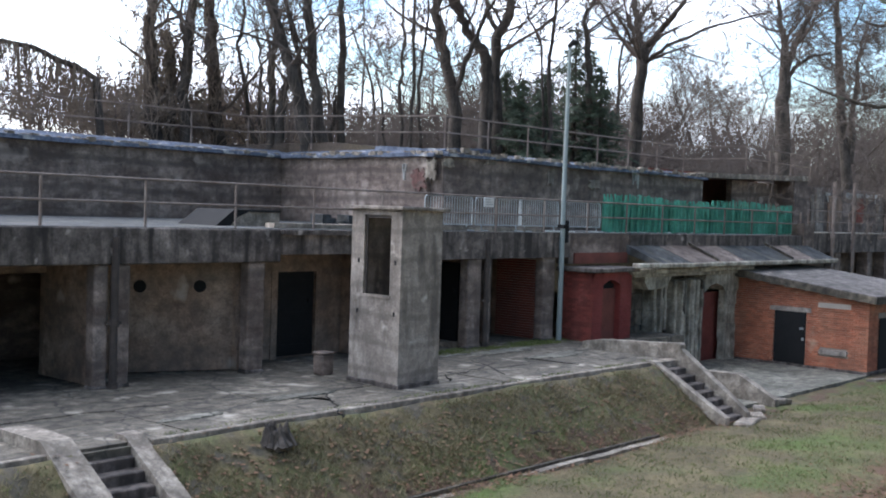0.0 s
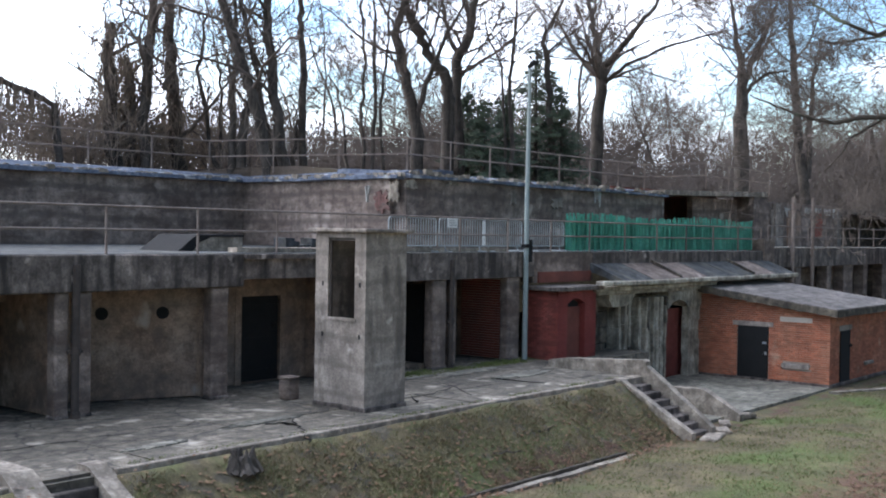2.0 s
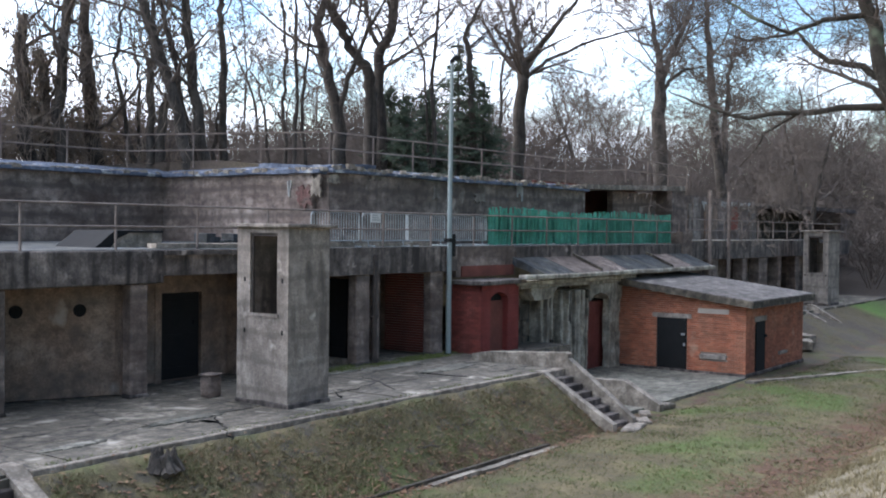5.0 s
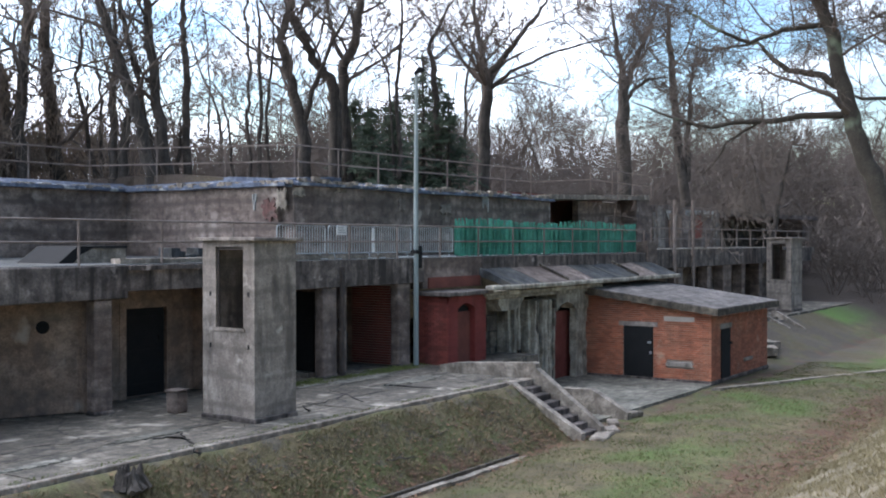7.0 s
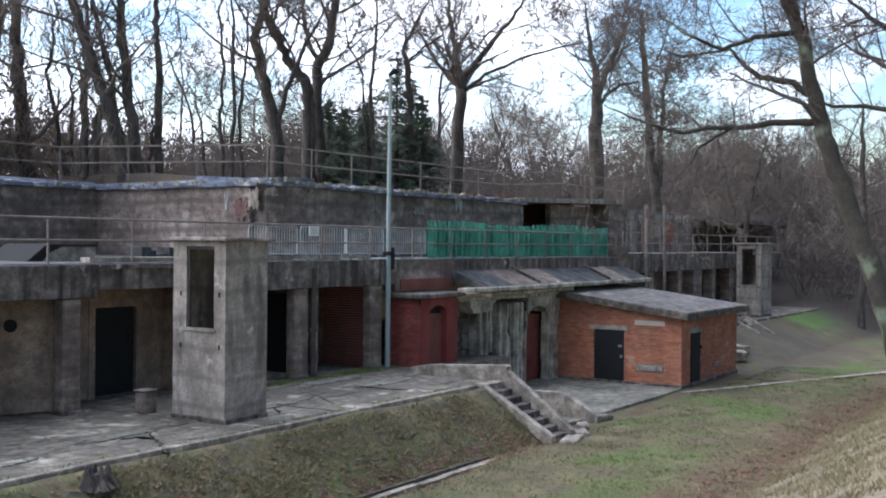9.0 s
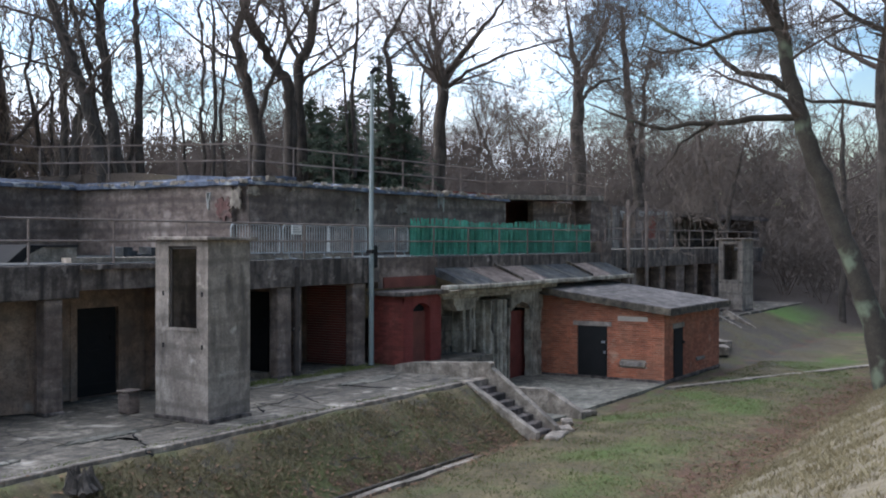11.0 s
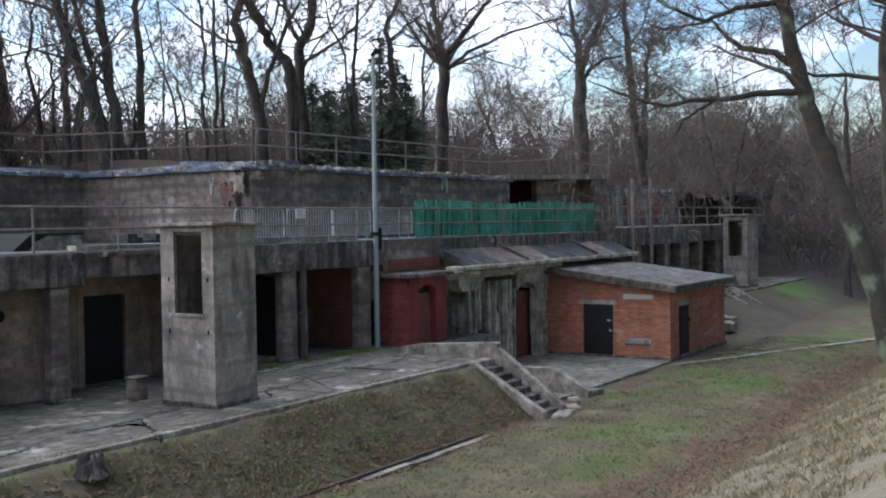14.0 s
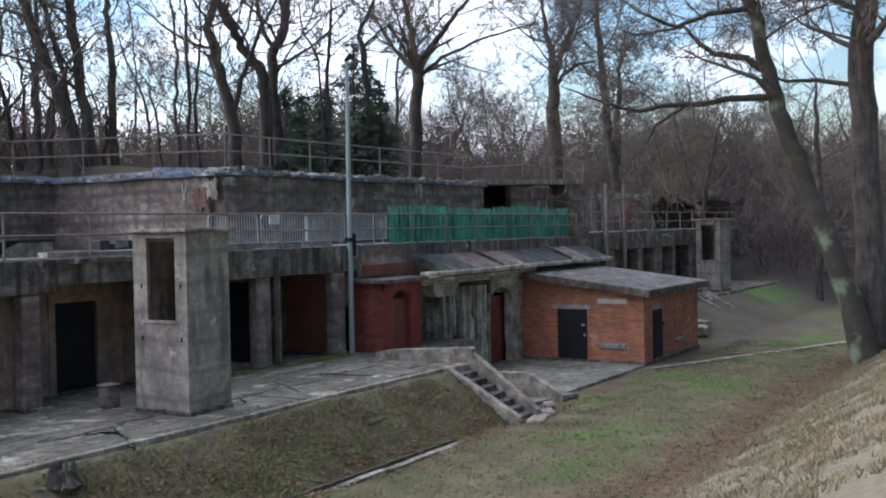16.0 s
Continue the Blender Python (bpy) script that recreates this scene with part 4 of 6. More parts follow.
part("end_block", roughen(prism(bmesh.new(), [(0.9, 0.1), (1.9, 0.95), (1.9, 0.1)], "x", 15.5, 16.0), 0.3, 0.03), CONC, apron)

# ---- brick house ----
house = thing("brick_house", (38.5, 14.1, -1.42), "low orange brick outbuilding with a concrete slab roof", "house")
HX, HY = 6.6, 5.4


def eave(y):
    return 2.62 + 0.125 * y


part("core", prism(bmesh.new(), [(0.06, 0), (HY, 0), (HY, eave(HY)), (0.06, eave(0))], "x", 0.06, HX - 0.06), MORTAR, house)
part("plinth", roughen(B(-0.05, HX + 0.04, -0.05, HY, 0, 0.14, bevel=0.02), 0.6, 0.012), CONC_BEAM, house)
HOLES_X = [(2.28, 3.52, -0.1, 2.16), (0.72, 1.75, 0.6, 0.78)]
brick_face(house, 0.0, HY, 0.14, 3.3, facing_x(0.0), BRICK, holes=HOLES_X, single=280, top=eave)
HOLES_Y = [(1.0, 2.05, -0.1, 2.12), (3.6, 4.5, 0.55, 0.7)]
brick_face(house, 0.05, HX, 0.14, 2.62, facing_y_joined(0.0), BRICK, holes=HOLES_Y)
part("lintel", B(-0.012, 0.05, 2.1, 3.7, 2.06, 2.24), CONC_TOWER, house, "pale concrete lintel")
part("lintel", B(-0.006, 0.05, 0.65, 1.85, 2.3, 2.48), MORTAR, house)
part("window_sill", B(-0.08, 0.06, 0.72, 1.75, 0.6, 0.77, bevel=0.015), CONC_TOWER, house, "pale stone sill under a bricked-up window")
part("window_sill", B(3.6, 4.5, -0.08, 0.06, 0.56, 0.7, bevel=0.015), CONC_TOWER, house)
part("lintel", B(0.9, 2.2, -0.012, 0.05, 2.0, 2.2), CONC_TOWER, house)
dl = part("door", B(-0.0, 0.06, 2.3, 3.5, 0.06, 2.06, bevel=0.01), BLACK, house, "black steel door")
part("hasp", B(-0.05, 0.0, 2.36, 2.5, 1.42, 1.5), GALV, dl)
part("bolt", B(-0.04, 0.0, 2.34, 2.42, 1.02, 1.12), GALV, dl)
dl = part("door", B(1.04, 2.0, -0.03, 0.05, 0.1, 2.0, bevel=0.01), BLACK, house)
part("hasp", B(1.86, 2.04, -0.09, -0.03, 1.38, 1.48), BLACK, dl)
bm = prism(bmesh.new(), [(-0.38, eave(-0.38)), (HY - 0.1, eave(HY - 0.1)), (HY - 0.1, eave(HY - 0.1) + 0.24), (-0.38, eave(-0.38) + 0.24)], "x", -0.32, HX + 0.35)
part("roof_slab", roughen(bm, 0.4, 0.022), CONC_STAIN_SHADE, house, "dark edged concrete roof slab")
bm = prism(bmesh.new(), [(-0.34, eave(-0.34) + 0.24), (HY - 0.1, eave(HY - 0.1) + 0.24), (HY - 0.1, eave(HY - 0.1) + 0.275), (-0.34, eave(-0.34) + 0.275)], "x", -0.28, HX + 0.31)
part("roof_screed", roughen(bm, 0.6, 0.008), ROOF, house, "grey weathered screed on the roof")


# ---- stairs ----
def stair(loc, w, n_, rise, run, label, cheek_up, left=0.22, right=0.24, back=0.35, lift=0.035):
    s = thing("concrete_stair", loc, label, "stairs", "stairs of the terrace")
    # dark concrete on the steps: brown litter tone and shade both in the colour
    for k in range(n_):
        part("step", roughen(B(0.0, w, -run * (k + 1), -run * k + 0.12, -rise * (k + 1) - 0.25, -rise * (k + 1), bevel=0.02), 0.5, 0.02), CONC_BEAM, s)
    L, H = run * n_, rise * n_
    for xa, xb, far_, up, low in ((-left, 0.02, back, lift, lift), (w, w + right, 0.35, cheek_up, 0.06)):
        pts = [(far_, -0.6), (far_, up), (0.05, up), (-L - 0.1, -H + low), (-L - 0.1, -H - 0.5)]
        part("cheek_wall", roughen(prism(bmesh.new(), pts, "x", xa, xb), 0.7, 0.014), KERB, s, "worn sloping concrete cheek wall")
    return s


stair((25.95, 15.1, -0.02), 0.95, 7, 0.175, 0.29, "worn concrete stair down the grassy bank", 0.42)
stair((8.72, 15.4, -0.02), 0.96, 7, 0.175, 0.29, "worn concrete stair at the terrace corner", 0.1, left=0.5, right=0.36, back=1.4, lift=0.2)
stair((55.0, 17.0, 0.0), 1.1, 7, 0.18, 0.33, "broken concrete stair by the second tower", 0.25)
setting("wing_wall", roughen(prism(bmesh.new(), [(15.0, -1.5), (18.3, -1.5), (18.3, 0.18), (17.7, 0.28), (15.1, 0.44), (15.0, 0.4)], "x", 26.9, 27.16), 0.6, 0.014), KERB, "low concrete wing wall at the terrace end", "wall")
setting("yard_wing_wall", roughen(prism(bmesh.new(), [(13.5, -1.7), (17.2, -1.7), (17.2, -0.72), (14.7, -0.62), (13.5, -1.25)], "x", 29.8, 30.1), 0.6, 0.014), KERB, "low sloping concrete wing wall beside the yard", "wall")
# brick lining of the bay beside the pole
lining = thing("brick_lining", (27.22, 20.27, 0.0), "dark red brick lining on the side wall of the bay", "brickwork")
part("bed", B(0.03, 0.12, 0.0, 1.65, 0.0, 2.58), MORTAR, lining)
brick_face(lining, 0.0, 1.65, 0.02, 2.56, facing_x(0.0), BRICK_DARK, single=210)


# ---- loose stones and sticks ----
def loose_stone(loc, sx, sy, sz, turn):
    t = thing("loose_stone", loc, "pale broken slab of concrete lying in the grass", "stone", "loose stones")
    t.rotation_euler.z = turn
    part("body", roughen(B(-sx, sx, -sy, sy, -0.05, sz, bevel=0.03), 0.2, 0.04, 2.5), KERB, t)


for q in (((26.55, 12.78, -1.40), 0.6, 0.22, 0.08, 0.2), ((27.5, 12.95, -1.38), 0.28, 0.2, 0.1, 0.7), ((30.4, 13.7, -1.40), 0.45, 0.18, 0.1, -0.3), ((28.8, 13.5, -1.40), 0.3, 0.16, 0.09, 0.5), ((48.6, 15.2, -1.2), 0.7, 0.4, 0.35, 0.4), ((49.6, 15.6, -1.0), 0.5, 0.5, 0.3, 1.0), ((47.6, 15.8, -1.3), 0.5, 0.35, 0.4, 0.1)):
    loose_stone(*q)


def stick(loc, length, turn, seed):
    t = thing("fallen_branch", loc, "thin fallen branch lying on the grassy bank", "branch", "fallen branches")
    t.rotation_euler = (0, 0, turn)
    rs = random.Random(seed)
    pts = [Vector((length * k / 5, rs.gauss(0, 0.04), 0.05 + rs.uniform(0, 0.06))) for k in range(6)]
    bm = tube(bmesh.new(), pts, [0.022, 0.02, 0.018, 0.014, 0.010, 0.005], 5)
    for k in (2, 3):
        tube(bm, [pts[k], pts[k] + Vector((0.2, 0.14 * (-1) ** k, 0.08))], [0.01, 0.004], 4)
    part("wood", bm, BARK, t)


for q in (((20.6, 14.2, ground_z(20.6, 14.2)), 0.9, 0.2, 1), ((18.6, 14.0, ground_z(18.6, 14.0)), 0.7, -0.5, 2), ((23.6, 14.4, ground_z(23.6, 14.4)), 0.6, 0.9, 3), ((14.6, 14.3, ground_z(14.6, 14.3)), 0.5, 0.4, 4)):
    stick(*q)


# ---- shelter beside the first platform ----
setting("shelter_roof", roughen(prism(bmesh.new(), [(44.6, 5.84), (55.9, 6.16), (55.9, 6.42), (44.6, 6.06)], "y", 24.0, 27.4), 0.9, 0.02), KERB, "chipped pale concrete roof slab of the shelter", "roof")
setting("shelter_pier", roughen(B(54.3, 55.9, 24.05, 25.2, 3.0, 6.17), 0.8, 0.02), CONC, "concrete pier of the shelter", "wall")
setting("shelter_back", B(44.8, 55.9, 26.9, 27.2, 3.0, 6.3), BRICK_DARK, "dark red brick back wall of the shelter", "wall")
setting("shelter_panel", roughen(B(49.2, 54.3, 25.0, 25.3, 3.0, 5.93), 0.9, 0.012), CONC, "grey concrete wall inside the shelter", "wall")
setting("shelter_side", B(44.3, 44.8, 24.75, 27.2, 3.0, 5.9), CONC, "concrete side wall", "wall")

# ---- second emplacement ----
D2 = 3.5
setting("gun_deck_far", B(46.0, 74, 20.0, 26.4, D2 - 0.4, D2), PAVE, "concrete gun deck of the second emplacement", "deck")
setting("deck_beam_far", roughen(B(47.0, 73, 19.88, 20.4, 2.6, D2 - 0.01), 0.9, 0.012), CONC_BEAM, "blackened concrete edge beam of the second deck", "beam")
setting("deck_step_wall", roughen(B(45.9, 47.0, 19.8, 20.5, 2.0, 3.9), 0.7, 0.03), CONC, "worn concrete pier at the deck step", "wall")
setting("wall_bay_far", holed(46, 74, -0.2, 3.1, [(59.9, 62.2, -0.1, 2.5), (64.2, 66.0, -0.1, 2.5)], 21.6, 22.0), CONC, "dim concrete casemate wall with dark doorways", "wall")
setting("wall_rear_far", B(46, 74, 25.6, 25.9, -0.3, 3.1), CONC, "dark rear wall", "wall")
setting("terrace_far", roughen(B(50.5, 72, 17.0, 22.0, -0.6, -0.04), 1.2, 0.012), PAVE, "concrete terrace of the second emplacement", "pavement")
for x, w in ((50.2, 0.6), (54.2, 0.6), (56.9, 1.3), (59.5, 0.5), (62.6, 0.6), (66.5, 0.6), (70.5, 0.6)):
    c = thing("column", (x, 20.0, -0.05), "dim weathered concrete column of the second emplacement", "column", "columns of the second front")
    part("shaft", roughen(B(-w / 2, w / 2, -0.05, 0.5, 0, 2.66, bevel=0.03), 0.8, 0.012), CONC, c)
    part("foot", B(-w / 2 - 0.05, w / 2 + 0.05, -0.1, 0.5, 0, 0.12, bevel=0.02), CONC_BEAM, c)
setting("wall_upper_far", roughen(B(55.9, 67.4, 24.3, 24.8, 3.2, 5.95), 1.0, 0.03), CONC, "stained concrete parapet wall of the second platform", "wall")
for xa, xb in ((57.3, 58.0), (66.6, 67.3)):
    setting("pilaster", roughen(B(xa, xb, 24.1, 24.35, 3.4, 5.85), 0.7, 0.02), CONC_TOWER, "grey concrete pilaster on the far wall", "wall")
setting("far_wall_panel", roughen(B(56.9, 58.6, 24.2, 24.29, 3.5, 5.5), 0.6, 0.012), CONC_TOWER, "paler concrete panel in the far wall", "wall")
setting("far_wall_panel", roughen(B(59.3, 61.1, 24.2, 24.29, 3.5, 5.5), 0.6, 0.012), CONC_TAN, "tan concrete panel in the far wall", "wall")
setting("far_shelter_roof", roughen(B(67.4, 88, 23.4, 28, 5.5, 5.8), 1.2, 0.03), CONC_BEAM, "dark concrete roof slab of the far shelter", "roof")
# shade under the slab is put into this wall's dark colour
setting("far_shelter_back", roughen(B(67.4, 86, 26.2, 26.5, 3.0, 5.52), 1.2, 0.02), CONC_STAIN_SHADE, "streaked wall under the far roof slab, shade put into its dark colour", "wall")
setting("far_shelter_pier", roughen(B(85.5, 88, 24.0, 26.4, 0, 5.5), 1.2, 0.02), CONC, "far end pier", "wall")
plate = thing("rusty_plate", (63.9, 24.2, 4.0), "upright orange rusty plate on the far wall", "plate")
part("disc", prism(bmesh.new(), [(-0.5, 0.0), (0.5, 0.0), (0.55, 1.0), (0.3, 1.45), (-0.3, 1.45), (-0.55, 1.0)], "y", 0.0, 0.04), BRICK_DARK, plate)
railing("far_deck_railing", [(47.0, 20.1, D2), (73.0, 20.1, D2)], 1.0, 0.5, 2.4, RAILM, "brown pipe railing of the second deck")
for x, top in ((48.85, 5.85), (51.25, 5.9)):
    p = thing("pipe_post", (x, 19.7, -0.3), "tall rusty grey pipe standing before the deck", "post", "pipe posts")
    part("shaft", tube(bmesh.new(), [(0, 0, 0), (0, 0, top + 0.3)], 0.09, 8), RAILM, p)
    part("collar", tube(bmesh.new(), [(0, 0, 3.6), (0, 0, 3.75)], 0.12, 8), RAILM, p)

# ---- deck hatch ----
hatch = thing("deck_hatch", (16.65, 22.4, DECK), "low concrete hatch with a dark sloping lid on the deck", "hatch")
part("body", roughen(prism(bmesh.new(), [(0.0, 0), (0.85, 0.36), (1.9, 0.36), (1.9, 0)], "y", 0.0, 1.5), 0.5, 0.008), KERB, hatch, "pale concrete hatch body")
part("lid", prism(bmesh.new(), [(-0.22, -0.01), (0.40, 0.42), (1.9, 0.42), (1.9, 0.37), (0.85, 0.37), (0.0, 0.012)], "y", -0.05, 1.56), BLACK, hatch, "dark tarred sloping lid")
part("front_slope", prism(bmesh.new(), [(-0.2, 0.0), (0.28, 0.36), (0.62, 0.36), (0.24, 0.0)], "y", -0.075, -0.052), BLACK, hatch)
rub = thing("tar_heap", (20.6, 23.2, DECK), "low dark heap of tarred debris on the deck", "debris")
for k in range(9):
    part("lump", roughen(B(k * 0.28, k * 0.28 + 0.34, (k % 3) * 0.1, 0.5 + (k % 3) * 0.1, 0, 0.08 + 0.09 * ((k * 7) % 4)), 0.2, 0.03), SLATE, rub)


# ---- steel crowd barriers on the deck ----
def barrier(loc, turn):
    t = thing("crowd_barrier", loc, "galvanised steel crowd barrier on the deck", "barrier", "barriers on the deck")
    t.rotation_euler.z = turn
    fr = bmesh.new()
    arc = [(0.0, 0, 0.18), (0.0, 0, 0.9), (0.03, 0, 0.97), (0.1, 0, 1.0), (2.0, 0, 1.0), (2.07, 0, 0.97), (2.1, 0, 0.9), (2.1, 0, 0.18), (0.0, 0, 0.18)]
    tube(fr, arc, 0.024, 6, cap=False)
    part("frame", fr, GALV, t)
    bar = None
    for k in range(17):
        if bar is None:
            bar = part("bar", tube(bmesh.new(), [(0, 0, 0.18), (0, 0, 1.0)], 0.012, 5), GALV, t)
            q = bar
        else:
            q = new("bar", bar.data)
            q.parent = t
        q.location = (0.12 + k * 0.117, 0, 0)
    for x in (0.25, 1.85):
        part("foot", tube(bmesh.new(), [(x, 0, 0.18), (x, -0.05, 0.03), (x, -0.3, 0.02), (x, 0.3, 0.02)], 0.02, 5), GALV, t)
    return t


b0 = barrier((22.3, 20.62, DECK), 0.02)
for k, x in enumerate((24.5, 26.7, 28.95, 33.5, 35.7)):
    copy_thing(b0, pose(x, 20.62 + 0.05 * (k % 2), DECK, 0, 0, (-2, 1.5, -1, 1, 0)[k]))
sign = thing("notice_board", (24.75, 20.5, DECK + 0.72), "small blank white notice board tied to a barrier", "sign")
part("board", B(0, 0.45, -0.01, 0.01, 0, 0.28, bevel=0.004), WHITE, sign)
for k in range(3):
    part("bar", B(0.05, 0.4 - 0.06 * k, -0.014, -0.011, 0.06 + 0.07 * k, 0.09 + 0.07 * k), GALV, sign)

# green plastic slat fence, slats of uneven height and tilt
fence = thing("green_fence", (30.9, 20.36, DECK), "bright green slatted plastic fence along the deck railing", "fence")
rf = random.Random(5)
slat = None
x = 0.0
k = 0
while x < 14.9:
    if slat is None:
        slat = part("slat", B(0, 0.056, 0, 0.012, 0, 1.0, bevel=0.003), GREEN, fence)
        q = slat
    else:
        q = new("slat", slat.data)
        q.parent = fence
    q.location = (x, rf.uniform(-0.03, 0.03), 0.03 + rf.uniform(-0.02, 0.02))
    loose = 1.0 if x < 8 else 0.35
    q.rotation_euler = (rf.uniform(-0.05, 0.05), rf.uniform(-0.07, 0.07) * loose, rf.uniform(-0.5, 0.5) * loose)
    q.scale = (rf.uniform(0.95, 1.3), 1, 1.24 + rf.uniform(-0.05, 0.05) + 0.05 * math.sin(x * 0.8) + (0.04 if x > 9 else 0))
    x += 0.061
for h in (0.35, 0.95):
    part("wire", tube(bmesh.new(), [(0, 0.05, h), (14.9, 0.05, h)], 0.008, 4), GALV, fence)
part("mesh_backing", B(0.0, 14.95, 0.045, 0.052, 0.06, 1.12), GREEN, fence, "green plastic mesh behind the slats")


# ---- trees ----
def ring_tube(V, F, pts, radii, sides):
    start = len(V)
    u = None
    for i, p in enumerate(pts):
        d = (pts[min(i + 1, len(pts) - 1)] - pts[max(i - 1, 0)])
        d = d.normalized() if d.length > 1e-6 else Vector((0, 0, 1))
        u = d.orthogonal().normalized() if u is None else (u - d * u.dot(d))
        u = u.normalized() if u.length > 1e-6 else d.orthogonal().normalized()
        w = d.cross(u)
        for k in range(sides):
            a = 2 * math.pi * k / sides
            V.append(p + (u * math.cos(a) + w * math.sin(a)) * radii[i])
    for i in range(len(pts) - 1):
        for k in range(sides):
            a, b = start + i * sides + k, start + i * sides + (k + 1) % sides
            F.append((a, b, b + sides, a + sides))


def grow(store, p, d, length, r, level, rg, kids, wander=0.22, lift=0.10):
    """One limb that wanders and thins out, and its branches."""
    V, F = store[0] if level == 0 else store[1]
    n_ = (10, 6, 4, 2, 1)[level]
    pts, rad = [p.copy()], [r]
    for i in range(n_):
        d = (d + Vector((rg.gauss(0, wander), rg.gauss(0, wander), rg.gauss(0, wander * 0.6) + lift))).normalized()
        p = p + d * (length / n_)
        pts.append(p)
        rad.append(r * (1 - (0.72 if level < 2 else 0.6) * (i + 1) / n_))
    ring_tube(V, F, pts, rad, (8, 5, 4, 3, 3)[level])
    if level >= len(kids):
        return
    first = (0.38, 0.25, 0.2, 0.15)[level]
    for c in range(kids[level]):
        f = first + (1 - first) * (c + rg.random()) / kids[level]
        k = min(n_ - 1, int(f * n_))
        q = pts[k].lerp(pts[k + 1], f * n_ - k)
        axis = (pts[k + 1] - pts[k]).normalized()
        side = axis.orthogonal().normalized()
        side.rotate(Matrix.Rotation(rg.uniform(0, 2 * math.pi), 3, axis))
        dd = (axis * rg.uniform(0.45, 0.95) + side * rg.uniform(0.6, 1.0)).normalized()
        ln = length * (0.42, 0.5, 0.5, 0.5)[level] * rg.uniform(0.6, 1.15) * (1.15 - 0.45 * f)
        grow(store, q, dd, ln, max(0.013, rad[k] * rg.uniform(0.30, 0.55)), level + 1, rg, kids, wander * 1.05, lift)


def mesh_from(name, vf, mat, parent, smooth=True):
    me = bpy.data.meshes.new(name)
    me.from_pydata([tuple(v) for v in vf[0]], [], vf[1])
    me.materials.append(mat)
    if smooth:
        me.polygons.foreach_set("use_smooth", [True] * len(me.polygons))
    ob = new(name, me)
    ob.parent = parent
    return ob


def bare_tree(loc, seed, height, r, kids, lean=(0, 0), label="tall bare grey-brown deciduous tree in winter", bark=None, stems=None, wander=0.12, vines=0):
    t = thing("bare_tree", loc, label, "tree", "trees behind the battery")
    rg = random.Random(seed)
    store = (([], []), ([], []))
    if stems:
        for pts, radii, bare in stems:
            pts = [Vector(q) for q in pts]
            fine, rr = [], []
            for i in range(len(pts) - 1):
                for k in range(4):
                    fine.append(pts[i].lerp(pts[i + 1], k / 4) + Vector((rg.gauss(0, 0.05), rg.gauss(0, 0.05), 0)))
                    rr.append(radii[i] + (radii[i + 1] - radii[i]) * k / 4)
            fine.append(pts[-1])
            rr.append(radii[-1])
            ring_tube(*store[0], fine, rr, 9)
            total = len(fine) - 1
            for c in range(kids[0]):
                f = bare + (1 - bare) * (c + rg.random()) / kids[0]
                k = min(total - 1, int(f * total))
                axis = (fine[k + 1] - fine[k]).normalized()
                side = axis.orthogonal().normalized()
                side.rotate(Matrix.Rotation(rg.uniform(0, 2 * math.pi), 3, axis))
                dd = (axis * rg.uniform(0.35, 0.9) + side).normalized()
                grow(store, fine[k], dd, height * 0.36 * rg.uniform(0.5, 1.15), rr[k] * rg.uniform(0.2, 0.42), 1, rg, kids, 0.2, 0.05)
    else:
        grow(store, Vector((0, 0, -0.3)), Vector((lean[0], lean[1], 1)).normalized(), height, r, 0, rg, kids, wander * 0.38, 0.03)
    mesh_from("trunk", store[0], bark or BARK, t)
    mesh_from("crown", store[1], TWIG, t)
    if vines:
        VV, VF = [], []
        line = [Vector(q) for q in stems[0][0]]
        for _ in range(vines):
            f = (1 - rg.random() ** 1.5) * (len(line) - 1.001)
            i = int(f)
            o = line[i].lerp(line[i + 1], f - i)
            if o.z > 9:
                continue
            o = o + Vector((rg.gauss(0, 0.42), rg.gauss(0, 0.42), rg.uniform(-0.2, 0.5)))
            q = [o]
            for _s in range(4):
                q.append(q[-1] + Vector((rg.gauss(0, 0.16), rg.gauss(0, 0.16), -rg.uniform(0.1, 0.55))))
                if q[-1].z < 0.1:
                    q[-1].z = 0.1
            ring_tube(VV, VF, q, [0.016, 0.016, 0.014, 0.012, 0.006], 3)
            if rg.random() < 0.5:
                ring_tube(VV, VF, [o, o + Vector((rg.gauss(0, 0.35), rg.gauss(0, 0.35), rg.uniform(-0.1, 0.5)))], [0.012, 0.005], 3)
        tagged(mesh_from("vine_tangle", (VV, VF), VINE, t), kind="stuff")
    return t


def at_ground(x, y):
    return (x, y, ground_z(x, y) - 0.15)


# the trees close behind the parapet, from the vine-clad end to the hill
bare_tree(at_ground(24.1, 36.8), 101, 8, 0.3, (7, 5, 5), label="bare trunk smothered in dry hanging vines", vines=240, stems=[
    ([(0.0, 0.0, -0.3), (-0.1, 0.1, 2.0), (-0.2, 0.2, 4.4), (-0.1, 0.1, 5.8)], [0.32, 0.28, 0.24, 0.12], 0.3)])
bare_tree(at_ground(25.2, 37.3), 102, 7, 0.3, (6, 5, 4), label="bare trunk smothered in dry hanging vines", vines=220, stems=[
    ([(0.0, 0.0, -0.3), (-0.1, 0.1, 3.0), (-0.2, 0.1, 4.6)], [0.25, 0.22, 0.12], 0.3)])
bare_tree(at_ground(25.1, 36.1), 103, 15, 0.3, (7, 6, 5, 3), label="tall bare tree with vines on its lower trunk", vines=160, stems=[
    ([(0.0, 0.0, -0.3), (-0.1, 0.1, 2.2), (0.0, 0.0, 5.0), (0.2, -0.1, 6.7), (0.4, -0.2, 9.1)], [0.24, 0.224, 0.2, 0.16, 0.08], 0.25)])
